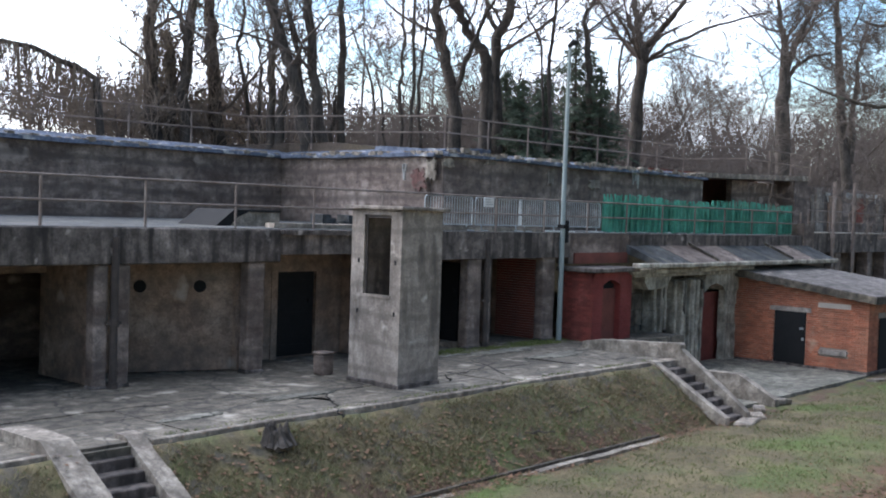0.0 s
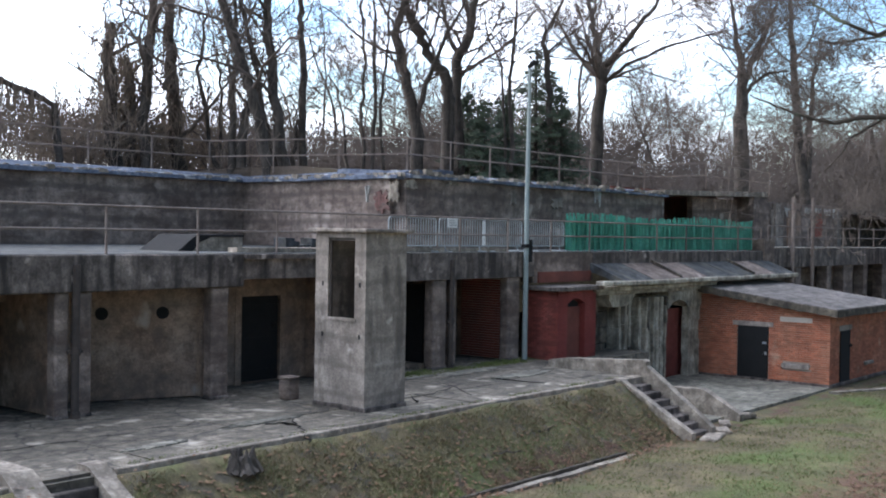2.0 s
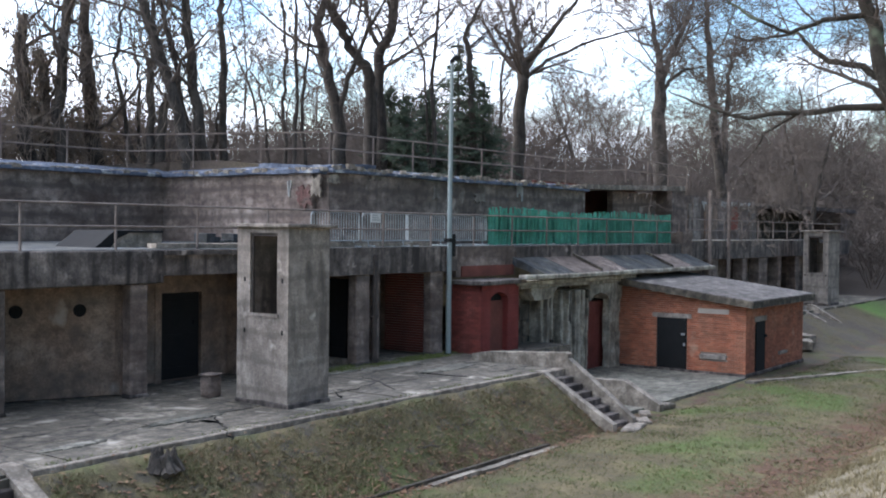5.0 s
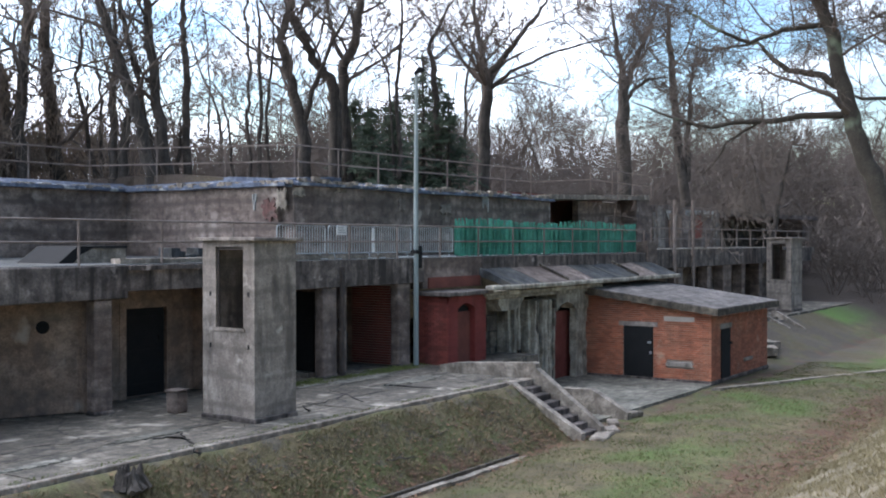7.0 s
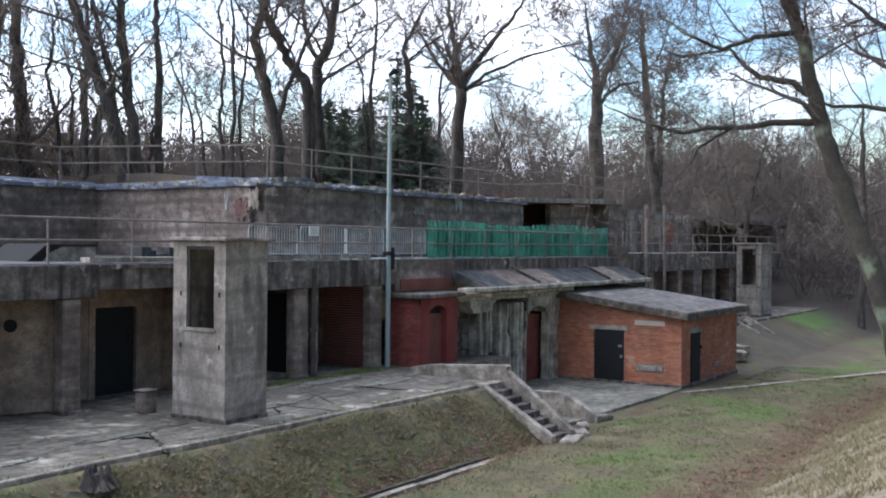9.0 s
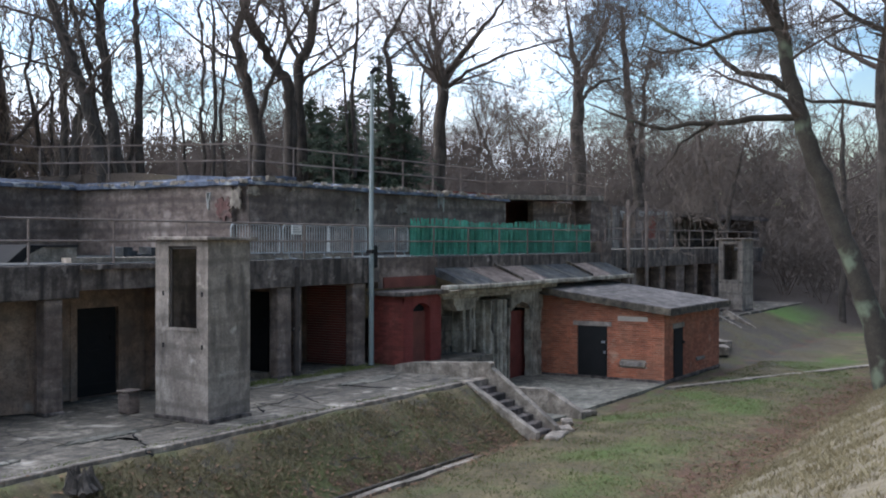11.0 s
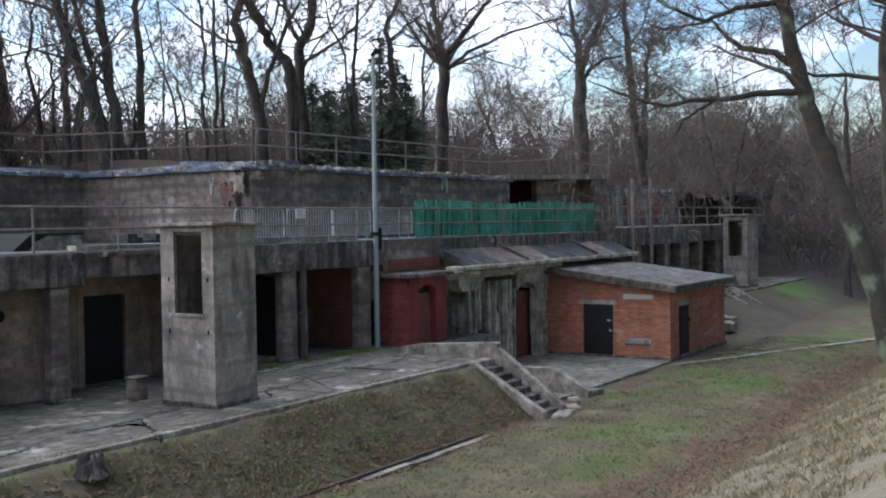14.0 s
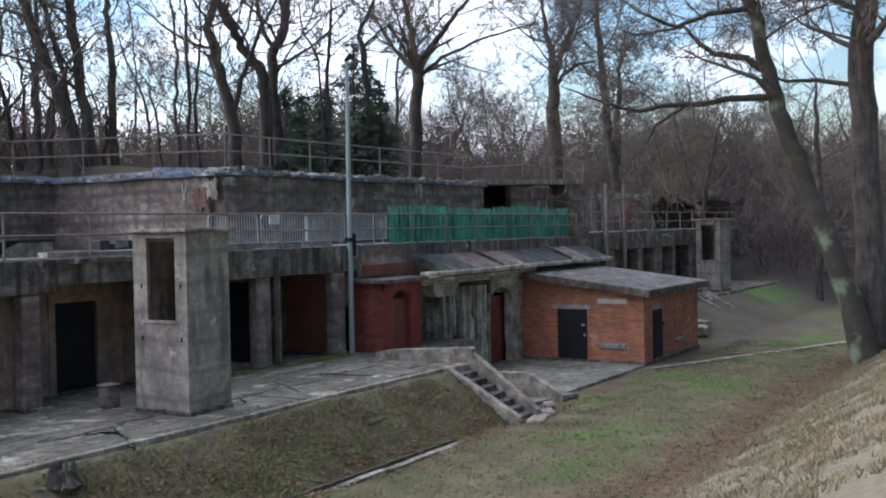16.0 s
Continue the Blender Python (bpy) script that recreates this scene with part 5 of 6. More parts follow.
bare_tree(at_ground(27.3, 37.0), 104, 14, 0.3, (7, 6, 5, 3), label="thick bare trunk wrapped in dry vines", vines=240, stems=[
    ([(0.0, 0.0, -0.3), (-0.2, 0.2, 3.1), (-0.4, 0.3, 5.6), (-0.3, 0.2, 8.8)], [0.32, 0.272, 0.224, 0.096], 0.2)])
bare_tree(at_ground(28.0, 35.2), 105, 9, 0.3, (7, 6, 5, 3), label="thin bare sapling with crooked stems", vines=60, stems=[
    ([(0.0, 0.0, -0.3), (-0.3, 0.3, 1.3), (-0.7, 0.6, 4.2), (-0.6, 0.5, 6.0), (-0.5, 0.4, 8.0)], [0.104, 0.088, 0.072, 0.056, 0.024], 0.25),
    ([(0.0, 0.0, 0.2), (0.0, 0.0, 3.3), (-0.2, 0.2, 4.9)], [0.072, 0.064, 0.024], 0.3)])
bare_tree(at_ground(27.3, 33.8), 106, 10, 0.3, (7, 6, 5, 3), label="bare tree with two stems from one base", vines=120, stems=[
    ([(0.0, 0.0, -0.3), (0.1, 0.0, 3.0), (0.2, -0.1, 5.1), (0.1, 0.0, 7.3)], [0.176, 0.152, 0.104, 0.04], 0.3),
    ([(0.3, -0.2, 0.1), (0.5, -0.3, 2.1), (0.7, -0.5, 3.2)], [0.208, 0.16, 0.08], 0.4)])
bare_tree(at_ground(27.5, 31.8), 107, 14, 0.3, (7, 6, 5, 3), label="tall bare tree leaning over the parapet railing", vines=60, stems=[
    ([(0.0, -0.1, -0.3), (-0.3, 0.2, 2.0), (-0.8, 0.6, 4.1), (-1.1, 0.9, 5.3), (-1.4, 1.1, 6.5), (-1.7, 1.3, 8.6)], [0.224, 0.216, 0.2, 0.184, 0.16, 0.08], 0.3)])
bare_tree(at_ground(28.4, 32.3), 108, 12, 0.3, (7, 6, 5, 3), label="slim bare leaning tree", stems=[
    ([(0.0, 0.0, -0.3), (-0.4, 0.4, 2.5), (-0.8, 0.7, 4.9), (-1.1, 0.9, 6.4), (-1.4, 1.1, 8.1)], [0.128, 0.12, 0.104, 0.088, 0.04], 0.25)])
bare_tree(at_ground(28.7, 32.0), 109, 14, 0.3, (7, 6, 5, 3), label="tall bare grey-brown deciduous tree in winter", vines=50, stems=[
    ([(0.0, 0.0, -0.3), (-0.3, 0.3, 2.3), (-0.6, 0.5, 5.1), (-0.7, 0.6, 6.6), (-0.8, 0.7, 8.8)], [0.24, 0.216, 0.184, 0.16, 0.08], 0.3)])
bare_tree(at_ground(30.5, 33.1), 110, 7, 0.3, (6, 5, 4), label="slim straight bare tree with few twigs", stems=[
    ([(0.0, 0.0, -0.3), (0.0, 0.0, 3.5), (-0.1, 0.0, 5.8), (-0.2, 0.1, 7.1), (-0.2, 0.2, 9.4)], [0.18, 0.16, 0.13, 0.11, 0.05], 0.3),
    ([(-0.3, 0.2, 0.4), (-0.2, 0.2, 2.0), (-0.2, 0.1, 2.8)], [0.1, 0.07, 0.03], 0.5)])
bare_tree(at_ground(35.4, 35.3), 111, 6, 0.3, (8, 7, 5), label="small crooked bare tree", stems=[
    ([(0.0, 0.0, -0.3), (-0.1, 0.2, 2.7), (-0.4, 0.4, 4.2), (-0.7, 0.7, 4.9)], [0.07, 0.06, 0.045, 0.02], 0.45)])
bare_tree(at_ground(35.9, 34.8), 112, 9, 0.3, (10, 7, 5), label="thin bare tree with fine upright twigs", stems=[
    ([(0.0, 0.0, -0.3), (-0.1, 0.1, 3.4), (0.0, 0.0, 5.5), (-0.1, 0.2, 8.1), (-0.1, 0.1, 9.6)], [0.09, 0.08, 0.07, 0.06, 0.03], 0.15),
    ([(0.2, -0.3, 0.5), (0.3, -0.3, 4.2), (0.3, -0.3, 7.1), (0.2, -0.2, 9.4)], [0.1, 0.09, 0.08, 0.03], 0.2),
    ([(0.6, -0.6, 0.5), (0.5, -0.5, 3.5), (0.7, -0.7, 6.0), (0.8, -0.8, 8.4)], [0.09, 0.08, 0.06, 0.03], 0.2)])
bare_tree(at_ground(39.1, 34.3), 113, 14, 0.3, (10, 7, 6, 4), label="bare tree with a bent trunk and curling limbs", stems=[
    ([(0.0, 0.0, -0.3), (-0.1, 0.1, 3.2), (-0.4, 0.5, 5.3), (-0.8, 0.9, 7.2), (-0.5, 0.5, 8.8), (-0.4, 0.4, 10.7)], [0.34, 0.3, 0.25, 0.21, 0.17, 0.08], 0.35),
    ([(-0.1, 0.1, 2.8), (-0.2, -0.6, 4.8), (-0.1, -1.5, 6.4), (-0.1, -3.0, 8.7)], [0.15, 0.12, 0.09, 0.04], 0.3)])
bare_tree(at_ground(40.8, 33.9), 114, 15, 0.3, (11, 7, 6, 4), label="bare oak with thick curling limbs", stems=[
    ([(0.0, 0.0, -0.3), (0.0, 0.0, 3.9), (-0.1, 0.1, 5.4), (-0.6, 0.7, 6.3), (-1.0, 1.1, 7.4), (-1.4, 1.6, 8.8), (-1.8, 2.0, 10.6)], [0.34, 0.32, 0.28, 0.24, 0.22, 0.19, 0.09], 0.4)])
bare_tree(at_ground(42.7, 34.7), 115, 15, 0.3, (11, 7, 6, 4), label="bare oak with a forked trunk", stems=[
    ([(0.0, 0.0, -0.3), (-0.1, 0.1, 3.8), (-0.2, 0.2, 6.4), (0.2, -0.3, 7.7), (0.4, -0.5, 9.6), (0.6, -0.8, 11.8)], [0.34, 0.3, 0.27, 0.24, 0.2, 0.09], 0.35),
    ([(-0.1, 0.1, 6.8), (-0.4, 0.5, 7.8), (-0.6, 0.7, 9.2), (-0.7, 0.8, 10.9)], [0.14, 0.11, 0.08, 0.03], 0.2)])
bare_tree(at_ground(43.4, 32.2), 116, 9, 0.3, (9, 6, 5), label="thin bare tree among the firs", stems=[
    ([(0.0, 0.0, -0.3), (-0.2, 0.2, 6.0), (-0.7, 0.8, 7.7), (-0.9, 1.1, 9.4)], [0.07, 0.06, 0.05, 0.02], 0.3),
    ([(0.1, -0.3, 0.8), (0.0, -0.1, 5.5), (0.2, -0.3, 8.0), (0.2, -0.4, 10.5)], [0.12, 0.1, 0.08, 0.03], 0.3)])
bare_tree(at_ground(48.0, 32.5), 117, 11, 0.3, (9, 6, 5, 3), label="bare ivy-clad tree behind the firs", stems=[
    ([(0.0, 0.0, -0.3), (-0.1, 0.2, 4.6), (-0.2, 0.4, 7.0), (-0.4, 0.6, 8.2), (0.0, 0.0, 9.4), (0.4, -0.6, 10.9)], [0.2, 0.18, 0.16, 0.12, 0.09, 0.04], 0.35),
    ([(-0.2, 0.4, 7.4), (0.3, -0.3, 8.2), (0.8, -1.1, 8.8)], [0.07, 0.05, 0.02], 0.3)])
bare_tree(at_ground(53.0, 33.1), 118, 18, 0.3, (9, 7, 6, 5), label="tall bare tree forking high into two spreading limbs", stems=[
    ([(0.0, 0.0, -0.3), (0.1, -0.1, 4.4), (0.2, -0.3, 7.3)], [0.4, 0.36, 0.33], 0.93),
    ([(0.2, -0.3, 7.2), (0.2, 0.2, 8.7), (0.4, 0.6, 10.4), (0.9, 1.4, 13.2)], [0.22, 0.19, 0.15, 0.05], 0.15),
    ([(0.2, -0.3, 7.2), (0.3, -1.4, 8.3), (-0.2, -2.6, 9.2), (-0.1, -3.7, 10.2), (-0.1, -4.7, 11.6)], [0.22, 0.18, 0.14, 0.1, 0.04], 0.15),
    ([(0.2, -0.3, 6.4), (0.0, -2.0, 7.3), (0.2, -4.4, 8.1), (0.8, -6.5, 8.6), (0.5, -8.3, 8.7)], [0.12, 0.1, 0.08, 0.06, 0.02], 0.2)])
bare_tree(at_ground(61.9, 28.2), 119, 16, 0.3, (11, 7, 6, 5), label="thick bare tree with bent side limbs", stems=[
    ([(0.0, 0.0, -0.3), (-0.1, 0.1, 5.1), (0.0, 0.1, 6.9), (-0.1, 0.2, 8.8), (-0.3, 0.5, 10.4), (-0.4, 0.8, 12.9)], [0.5, 0.42, 0.33, 0.2, 0.14, 0.05], 0.4),
    ([(0.0, 0.1, 6.9), (0.2, -0.5, 8.8), (0.4, -1.1, 10.3), (0.8, -1.8, 12.4)], [0.24, 0.18, 0.12, 0.05], 0.2),
    ([(0.0, -0.1, 6.5), (0.3, -0.6, 7.3), (0.5, -1.3, 7.8), (1.0, -2.4, 7.9)], [0.15, 0.12, 0.1, 0.04], 0.3)])
bare_tree(at_ground(65.2, 25.6), 120, 14, 0.3, (10, 7, 6, 4), label="bare tree with twin upright stems", stems=[
    ([(0.0, -0.1, -0.3), (-0.2, 0.4, 4.5), (-0.3, 0.6, 7.3), (-0.4, 0.9, 10.6), (-0.5, 1.0, 13.1)], [0.32, 0.28, 0.24, 0.18, 0.08], 0.3),
    ([(0.0, -0.1, 1.9), (0.0, -0.2, 5.5), (0.1, -0.3, 8.0), (0.2, -0.7, 10.5)], [0.2, 0.16, 0.12, 0.04], 0.3)])
bare_tree(at_ground(71.6, 22.3), 121, 14, 0.3, (10, 7, 6, 4), label="bare tree parting low into two thin limbs", stems=[
    ([(0.0, 0.0, -0.3), (0.1, -0.2, 4.0), (-0.1, 0.3, 6.3), (-0.3, 0.9, 9.0), (-0.4, 1.4, 11.6)], [0.3, 0.26, 0.16, 0.12, 0.05], 0.3),
    ([(0.1, -0.2, 4.0), (0.2, -0.6, 7.0), (0.3, -1.1, 9.3), (0.5, -1.8, 11.9)], [0.2, 0.15, 0.1, 0.04], 0.2),
    ([(-0.6, 1.8, 1.0), (-0.6, 2.0, 5.6), (-0.8, 2.5, 7.5)], [0.11, 0.1, 0.05], 0.4)])
bare_tree(at_ground(70.6, 14.2), 122, 14, 0.3, (10, 7, 6, 4), label="bare tree at the wood's edge", stems=[
    ([(0.0, 0.0, -0.3), (0.0, 0.0, 7.1), (0.0, 0.1, 10.7), (0.0, 0.1, 13.9)], [0.24, 0.2, 0.16, 0.06], 0.3)])
bare_tree(at_ground(41.0, 6.6), 123, 12, 0.3, (9, 7, 6, 5), label="large bare tree with a leaning, lichened stem", bark=LICHEN, stems=[
    ([(0.0, 0.0, -0.3), (-0.1, 0.6, 2.3), (-0.3, 1.4, 4.8), (-0.4, 2.1, 6.7), (-0.5, 2.6, 8.3), (-0.7, 3.2, 10.1), (-0.8, 3.6, 12.2), (-0.9, 4.0, 13.8), (-1.0, 4.5, 16.1)], [0.58, 0.42, 0.36, 0.34, 0.32, 0.3, 0.26, 0.23, 0.12], 0.6),
    ([(-0.7, 3.2, 9.7), (-1.2, 4.6, 9.7), (-1.8, 5.4, 9.5), (-2.4, 6.6, 9.5), (-2.9, 7.4, 9.3), (-3.4, 8.2, 9.5), (-4.0, 9.1, 9.9), (-4.5, 9.8, 10.3)], [0.14, 0.12, 0.1, 0.09, 0.075, 0.06, 0.04, 0.015], 0.2),
    ([(-2.0, 6.0, 9.5), (-2.3, 6.9, 8.8), (-2.6, 7.8, 7.6)], [0.06, 0.045, 0.015], 0.2),
    ([(-0.7, 3.3, 10.5), (-0.6, 4.0, 11.2), (-0.5, 5.3, 11.5), (-0.4, 5.9, 12.0), (-0.2, 6.5, 12.7), (-0.7, 8.3, 12.5), (-0.8, 9.2, 12.9)], [0.15, 0.13, 0.11, 0.09, 0.06, 0.04, 0.015], 0.25),
    ([(-0.8, 3.9, 13.0), (-1.7, 5.1, 12.8), (-2.5, 6.1, 12.3), (-3.4, 7.1, 12.8), (-4.1, 7.9, 13.5)], [0.11, 0.09, 0.07, 0.05, 0.02], 0.2)])
bare_tree(at_ground(42.0, 6.6), 124, 13, 0.3, (8, 7, 6, 5), label="large dark bare tree standing on the hill foot", stems=[
    ([(0.0, 0.0, -0.3), (0.0, 0.1, 4.2), (-0.1, 0.2, 8.4), (-0.1, 0.3, 11.4), (0.0, 0.1, 13.5), (0.0, -0.1, 16.5)], [0.62, 0.5, 0.47, 0.45, 0.4, 0.25], 0.5),
    ([(-0.1, 0.5, 10.1), (-0.3, 1.8, 10.4), (-0.6, 2.9, 10.4), (-0.7, 3.5, 10.8)], [0.1, 0.08, 0.06, 0.02], 0.2),
    ([(-0.1, 0.5, 12.9), (-0.3, 1.4, 13.4), (-0.5, 2.4, 14.3)], [0.12, 0.1, 0.05], 0.2)])


# slender trees further back in the wood, in a few forms
kinds = [bare_tree(at_ground(47.5, 52.0), 12, 15, 0.15, (11, 7, 6, 3), (-0.08, 0.1), wander=0.3, label="slender bare tree deeper in the wood"),
         bare_tree(at_ground(58.0, 50.0), 13, 16, 0.13, (11, 7, 6, 3), (0.05, 0.0), wander=0.26, label="slender bare tree deeper in the wood"),
         bare_tree(at_ground(68.0, 44.0), 16, 15, 0.18, (12, 7, 6, 3), (0.08, -0.1), wander=0.42, label="crooked bare tree deeper in the wood")]
rt = random.Random(77)
spots = []
for y0, y1, count, x0, x1 in ((44, 58, 11, 44, 96), (58, 85, 12, 50, 125), (8, 30, 9, 78, 110)):
    for k in range(count):
        spots.append((x0 + (x1 - x0) * (k + rt.uniform(0.1, 0.9)) / count, rt.uniform(y0, y1)))
for x, y in spots:
    if math.atan2(y, x) > 0.84:
        continue
    s = rt.uniform(0.65, 1.05)
    w = rt.uniform(0.85, 1.2) * s
    copy_thing(rt.choice(kinds), Matrix.LocRotScale(at_ground(x, y), Euler((0, 0, rt.uniform(0, 6.28))), (w, w, s)))


def fir(loc, height, seed):
    t = thing("fir_tree", loc, "dark green fir tree among bare trees", "tree", "firs behind the battery")
    rg = random.Random(seed)
    V, F, NV, NF = [], [], [], []
    ring_tube(V, F, [Vector((0, 0, -0.3)), Vector((0.05, 0, height * 0.5)), Vector((0, 0, height))], [0.16, 0.1, 0.02], 7)
    z = height * 0.06
    while z < height * 0.98:
        reach = (1 - z / height) ** 0.8 * height * 0.36 * rg.uniform(0.6, 1.15) + 0.2
        for c in range(rg.randint(2, 5)):
            a = rg.uniform(0, 6.28)
            ln = reach * rg.uniform(0.55, 1.15)
            end = Vector((math.cos(a) * ln, math.sin(a) * ln, z - ln * rg.uniform(0.05, 0.35)))
            mid = Vector((math.cos(a) * ln * 0.5, math.sin(a) * ln * 0.5, z + 0.02))
            base = Vector((0, 0, z))
            ring_tube(V, F, [base, mid, end], [0.03, 0.02, 0.006], 3)
            for q in range(int(8 + ln * 20)):
                f = rg.uniform(0.15, 1.0)
                o = base.lerp(mid, f * 2) if f < 0.5 else mid.lerp(end, f * 2 - 1)
                d = Vector((rg.gauss(0, 1), rg.gauss(0, 1), rg.gauss(-0.3, 0.6))).normalized() * rg.uniform(0.18, 0.45)
                s = d.orthogonal().normalized() * 0.04
                i = len(NV)
                NV.extend([o - s, o + s, o + d + s * 0.4, o + d - s * 0.4])
                NF.append((i, i + 1, i + 2, i + 3))
        z += height * 0.033
    mesh_from("trunk", (V, F), BARK, t)
    mesh_from("needles", (NV, NF), NEEDLE, t, False)
    return t


for x, y, h, s in ((41.1, 31.9, 4.2, 1), (47.5, 33.4, 7.9, 2), (44.1, 32.8, 5.0, 3), (48.2, 32.2, 5.8, 4), (43.7, 35.0, 5.1, 5), (49.5, 33.9, 7.0, 6)):
    fir(at_ground(x, y), h, s)


def shrub_form(seed, stems_, height, r, kids, spread):
    """A many-stemmed bush or sapling as arrays of corners and faces, about its foot."""
    rg = random.Random(seed)
    store = (([], []), ([], []))
    for _ in range(stems_):
        a = rg.uniform(0, 6.28)
        d = Vector((math.cos(a) * spread, math.sin(a) * spread, 1)).normalized()
        grow(store, Vector((math.cos(a) * 0.15, math.sin(a) * 0.15, 0)), d, height * rg.uniform(0.7, 1.05), r, 2, rg, kids, 0.2, 0.05)
    V, F = store[1]
    return np.array([tuple(v) for v in V]), np.array(F)


def wood(name, forms, count, area, size, mat, label, seed, keep=None):
    """Many bushes or saplings of a few forms, turned and scaled at will, as one thicket."""
    rg = random.Random(seed)
    VS, FS, base = [], [], 0
    while count > 0:
        count -= 1
        x, y = rg.uniform(area[0], area[1]), rg.uniform(area[2], area[3])
        V, F = forms[rg.randrange(len(forms))]
        k = rg.uniform(*size)
        a = rg.uniform(0, 6.28)
        if keep and not keep(x, y):
            continue
        w = k * rg.uniform(0.85, 1.25)
        c, q = math.cos(a) * w, math.sin(a) * w
        P = np.stack((V[:, 0] * c - V[:, 1] * q + x, V[:, 0] * q + V[:, 1] * c + y, V[:, 2] * k + ground_z(x, y) - 0.1), 1)
        VS.append(P)
        FS.append(F + base)
        base += len(P)
    me = bpy.data.meshes.new(name)
    me.from_pydata(np.concatenate(VS).tolist(), [], np.concatenate(FS).tolist())
    me.materials.append(mat)
    return tagged(new(name, me), label, "thicket", kind="stuff")


saplings = [shrub_form(200 + k, 1, 9.0, 0.075, (0, 0, 16, 9), 0.08) for k in range(6)]
bushes = [shrub_form(210 + k, 5, 3.0, 0.024, (0, 0, 7, 4), 0.5) for k in range(6)]
wood("brushwood", bushes, 150, (14, 74, 33.6, 44), (0.4, 0.95), TWIG, "brown leafless brushwood behind the railing", 31, keep=lambda x, y: y > 36 or x > 29)
wood("far_brushwood", bushes, 230, (26, 110, 44, 66), (0.9, 2.0), TWIG, "grey-brown brushwood further back in the woods", 36)
wood("far_woods", saplings, 210, (46, 150, 46, 100), (0.8, 1.7), TWIG, "far leafless woods of thin saplings", 32, keep=lambda x, y: x > 1.1 * y)
wood("open_woods", saplings, 120, (26, 75, 58, 100), (0.25, 0.55), TWIG, "low leafless saplings far behind the battery", 38)
wood("deep_woods", saplings, 75, (74, 125, 30, 52), (0.5, 1.2), TWIG, "dense leafless woods behind the second emplacement", 37)
wood("side_woods", saplings, 100, (78, 135, -6, 34), (0.5, 1.3), TWIG, "dim leafless woods beside the battery", 33)
wood("side_brushwood", bushes, 230, (70, 100, 0, 34), (0.7, 1.9), TWIG, "brown brushwood at the wood's edge", 34, keep=lambda x, y: (y < 20.5 and x > 68 + 0.35 * y) or x > 90 or y > 29.5)
wood("edge_woods", bushes, 150, (92, 140, 2, 46), (1.8, 3.3), TWIG, "dense dim brush deep in the woods beside the battery", 40)
wood("low_woods", bushes, 150, (58, 112, 44, 76), (1.4, 2.5), TWIG, "dense leafless brush between the trees", 41)
wood("vine_brush", bushes, 34, (21.5, 31.5, 36.2, 39.5), (0.5, 1.2), VINE, "tangled dry vines and brush among the trunks", 35)
wood("wall_brush", bushes, 22, (13, 24, 36, 40), (0.4, 0.8), VINE, "dry vine brush behind the railing", 39)


# a limb bent over in an arch, with a curtain of hanging vines
def vine_arch(x0, y0):
    t = thing("vine_arch", at_ground(x0, y0), "bent limb with a curtain of hanging dry vines", "shrub")
    rg = random.Random(3)
    V, F, V2, F2 = [], [], [], []
    pts = [Vector((-0.2 - 0.62 * k, 0.1 + 0.31 * k, 2.2 + 1.25 * math.sin(0.29 * k + 0.1) + rg.gauss(0, 0.05))) for k in range(7)]
    limb = [Vector((0, 0, 0))] + pts
    ring_tube(V, F, limb, [0.16, 0.14, 0.12, 0.11, 0.10, 0.08, 0.06, 0.03], 6)
    for _ in range(330):
        f = rg.uniform(0.9, len(limb) - 1.001)
        i = int(f)
        o = limb[i].lerp(limb[i + 1], f - i) + Vector((rg.gauss(0, 0.12), rg.gauss(0, 0.25), rg.uniform(-0.05, 0.18)))
        q = [o]
        for _s in range(4):
            q.append(q[-1] + Vector((rg.gauss(0, 0.09), rg.gauss(0, 0.09), -rg.uniform(0.05, 0.75))))
            q[-1].z = max(q[-1].z, 0.05)
        ring_tube(V2, F2, q, [0.015, 0.015, 0.013, 0.011, 0.006], 3)
    mesh_from("wood", (V, F), BARK, t)
    tagged(mesh_from("vine_tangle", (V2, F2), VINE, t), kind="stuff")


vine_arch(20.9, 35.3)


# ---- grass, leaves ----
def blades(name, count, area, hgt, mat, label, seed, keep=None, lean=0.6, level=None):
    rg = random.Random(seed)
    V, F = [], []
    while count > 0:
        x, y = rg.uniform(area[0], area[1]), rg.uniform(area[2], area[3])
        count -= 1
        if noise.noise(Vector((x * 0.9, y * 0.9, seed))) < rg.uniform(-0.45, 0.35) or (keep and not keep(x, y)):
            continue
        z = level if level is not None else ground_z(x, y) - 0.01
        for _ in range(3):
            bx, by = x + rg.gauss(0, 0.05), y + rg.gauss(0, 0.05)
            h = rg.uniform(*hgt)
            a = rg.uniform(0, 6.28)
            w = 0.006 + h * 0.05
            i = len(V)
            V.extend([(bx - w * math.cos(a), by - w * math.sin(a), z), (bx + w * math.cos(a), by + w * math.sin(a), z), (bx + rg.gauss(0, lean) * h, by + rg.gauss(0, lean) * h, z + h)])
            F.append((i, i + 1, i + 2))
    me = bpy.data.meshes.new(name)
    me.from_pydata(V, [], F)
    me.materials.append(mat)
    return tagged(new(name, me), label, "grass", kind="stuff")


blades("hill_grass", 34000, (11, 46, 1.5, 7.0), (0.04, 0.12), STRAW, "dry straw-coloured grass on the hill", 51)
blades("valley_grass", 17000, (13, 48, 7.0, 13.2), (0.03, 0.08), TURF, "short patchy green grass in the ditch", 52)
blades("valley_straw", 13000, (13, 48, 7.0, 13.2), (0.03, 0.08), STRAW, "short dry grass in the ditch", 53)
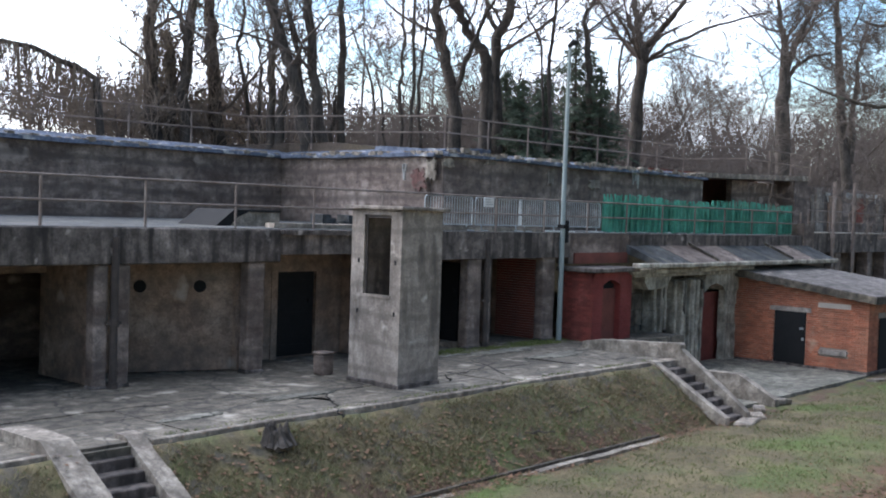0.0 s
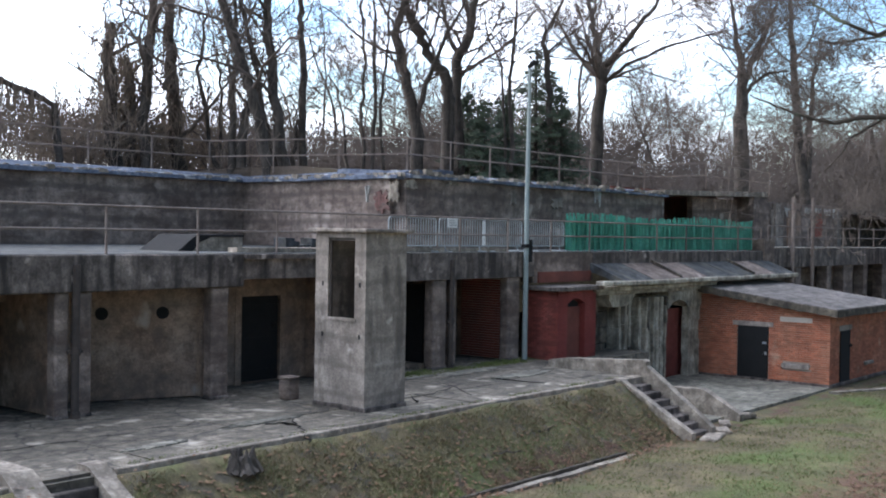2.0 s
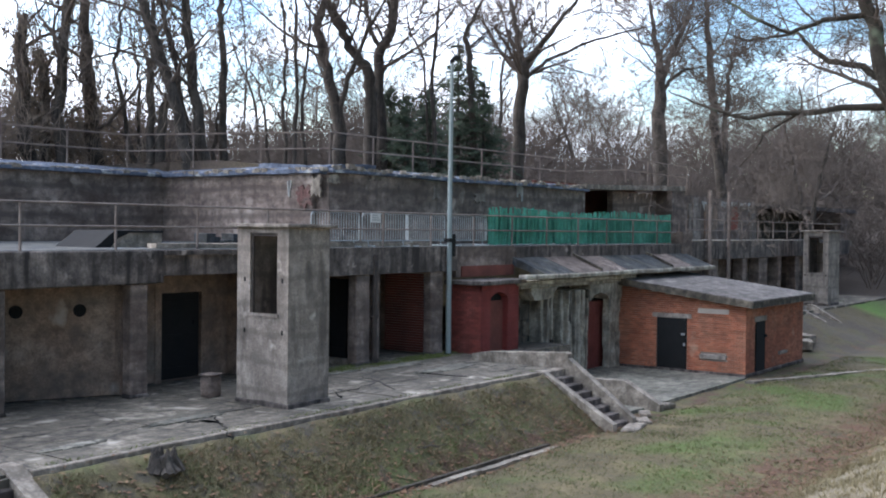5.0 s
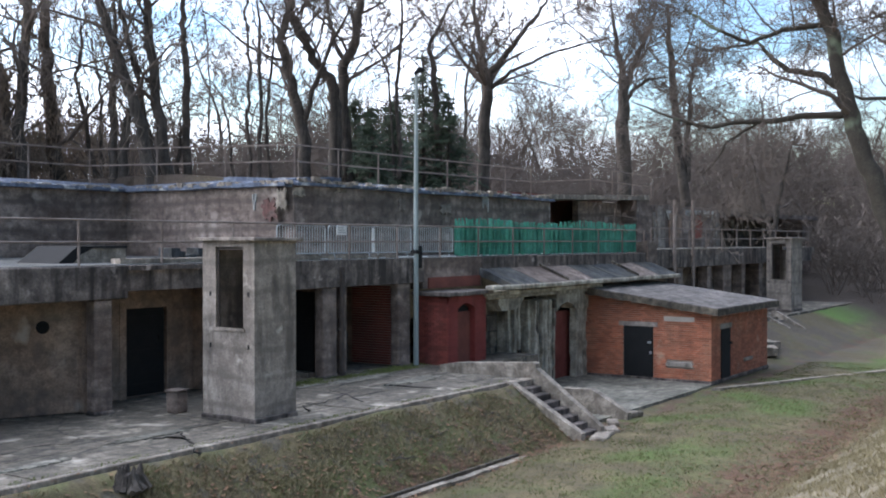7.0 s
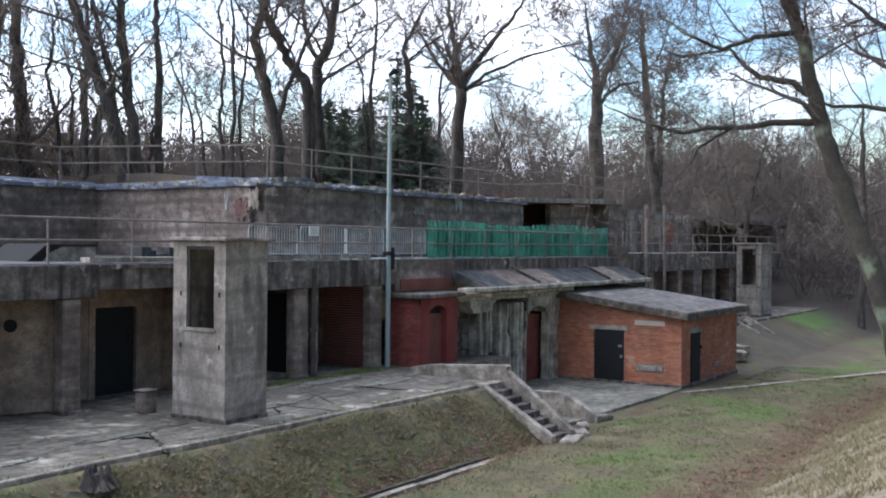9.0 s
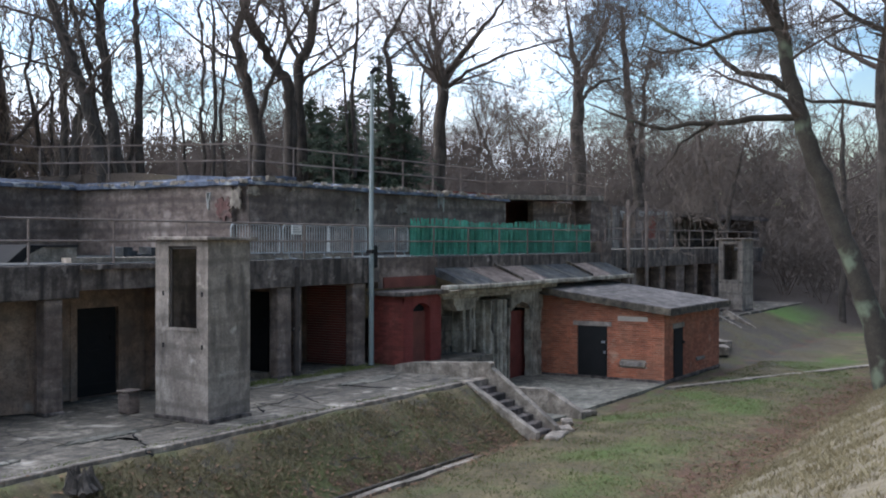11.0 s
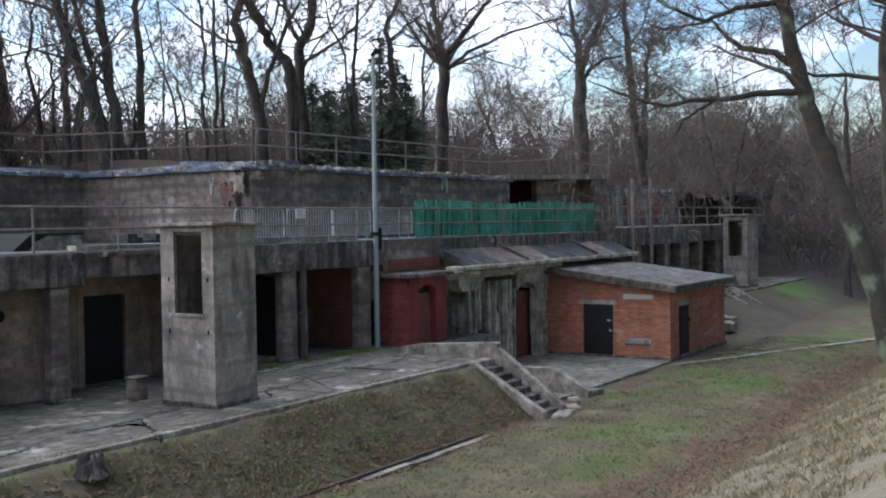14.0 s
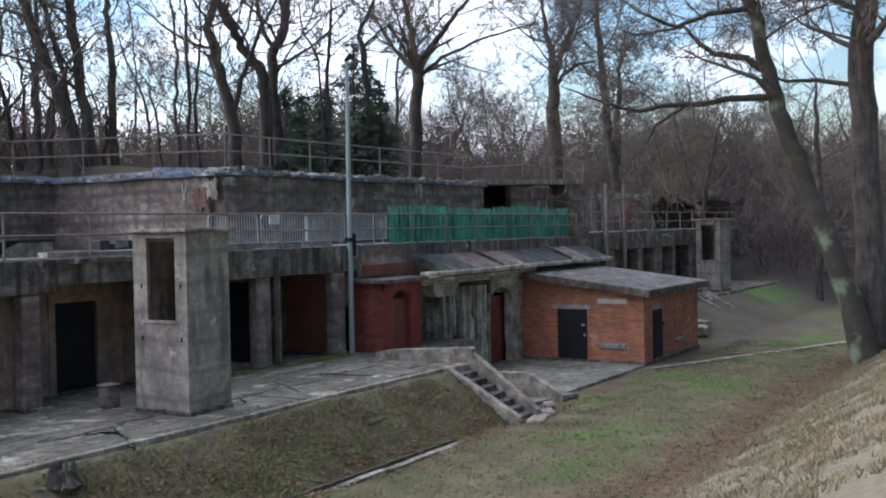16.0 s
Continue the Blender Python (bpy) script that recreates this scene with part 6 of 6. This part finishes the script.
blades("bank_grass", 22000, (6, 26.6, 13.25, 15.05), (0.03, 0.10), STRAW, "dry grass and moss on the bank", 54, keep=lambda x, y: not 8.4 < x < 10.1)
blades("bank_moss", 5000, (6, 26.6, 13.25, 15.05), (0.02, 0.06), TURF, "green grass on the bank", 55, keep=lambda x, y: not 8.4 < x < 10.1)

blades("wall_foot_moss", 2600, (21.5, 28.0, 19.3, 20.1), (0.02, 0.07), TURF, "moss and grass along the column feet", 56, level=0.0)
blades("joint_grass", 700, (10.4, 26, 15.36, 15.5), (0.02, 0.06), TURF, "grass in the kerb joint", 57, level=0.0)


def fallen_leaves(name, count, area, seed, keep=None):
    rg = random.Random(seed)
    V, F = [], []
    for _ in range(count):
        x, y = rg.uniform(area[0], area[1]), rg.gauss((area[2] + area[3]) / 2, (area[3] - area[2]) / 4)
        z = ground_z(x, y) + rg.uniform(0.01, 0.05)
        a, s = rg.uniform(0, 6.28), rg.uniform(0.03, 0.065)
        c, q = math.cos(a) * s, math.sin(a) * s
        i = len(V)
        V.extend([(x - c, y - q, z), (x + q * 0.6, y - c * 0.6, z + rg.uniform(0, 0.02)), (x + c, y + q, z + rg.uniform(0, 0.03)), (x - q * 0.6, y + c * 0.6, z + rg.uniform(0, 0.02))])
        F.append((i, i + 1, i + 2, i + 3))
    me = bpy.data.meshes.new(name)
    me.from_pydata(V, [], F)
    me.materials.append(LEAFM)
    return tagged(new(name, me), "brown fallen oak leaves lying in the grass", "leaves", kind="stuff")


fallen_leaves("hill_foot_leaves", 5200, (18, 44, 6.3, 8.6), 61)
fallen_leaves("drain_leaves", 1500, (14, 28, 12.7, 13.9), 62)
fallen_leaves("bank_leaves", 1700, (8, 26, 13.3, 15.2), 63)

# old stump on the bank
stump = thing("tree_stump", (12.27, 14.75, ground_z(12.27, 14.75) - 0.05), "rotten dark grey tree stump on the bank", "stump")
rg = random.Random(9)
bm = bmesh.new()
for k in range(46):
    a = rg.uniform(0, 6.28)
    h = rg.uniform(0.14, 0.44)
    r0, r1 = rg.uniform(0.1, 0.26), rg.uniform(0.06, 0.2)
    tube(bm, [(math.cos(a) * r0 * 1.35, math.sin(a) * r0 * 1.35, 0), (math.cos(a) * r1, math.sin(a) * r1, h * 0.6), (math.cos(a) * r1 + rg.gauss(0, 0.04), math.sin(a) * r1 + rg.gauss(0, 0.04), h)], [0.075, 0.06, 0.015], 5)
part("wood", bm, BARK, stump)
bm = bmesh.new()
tube(bm, [(0, 0, 0), (0.02, 0, 0.28)], [0.26, 0.14], 10)
part("heart", bm, BARK, stump)
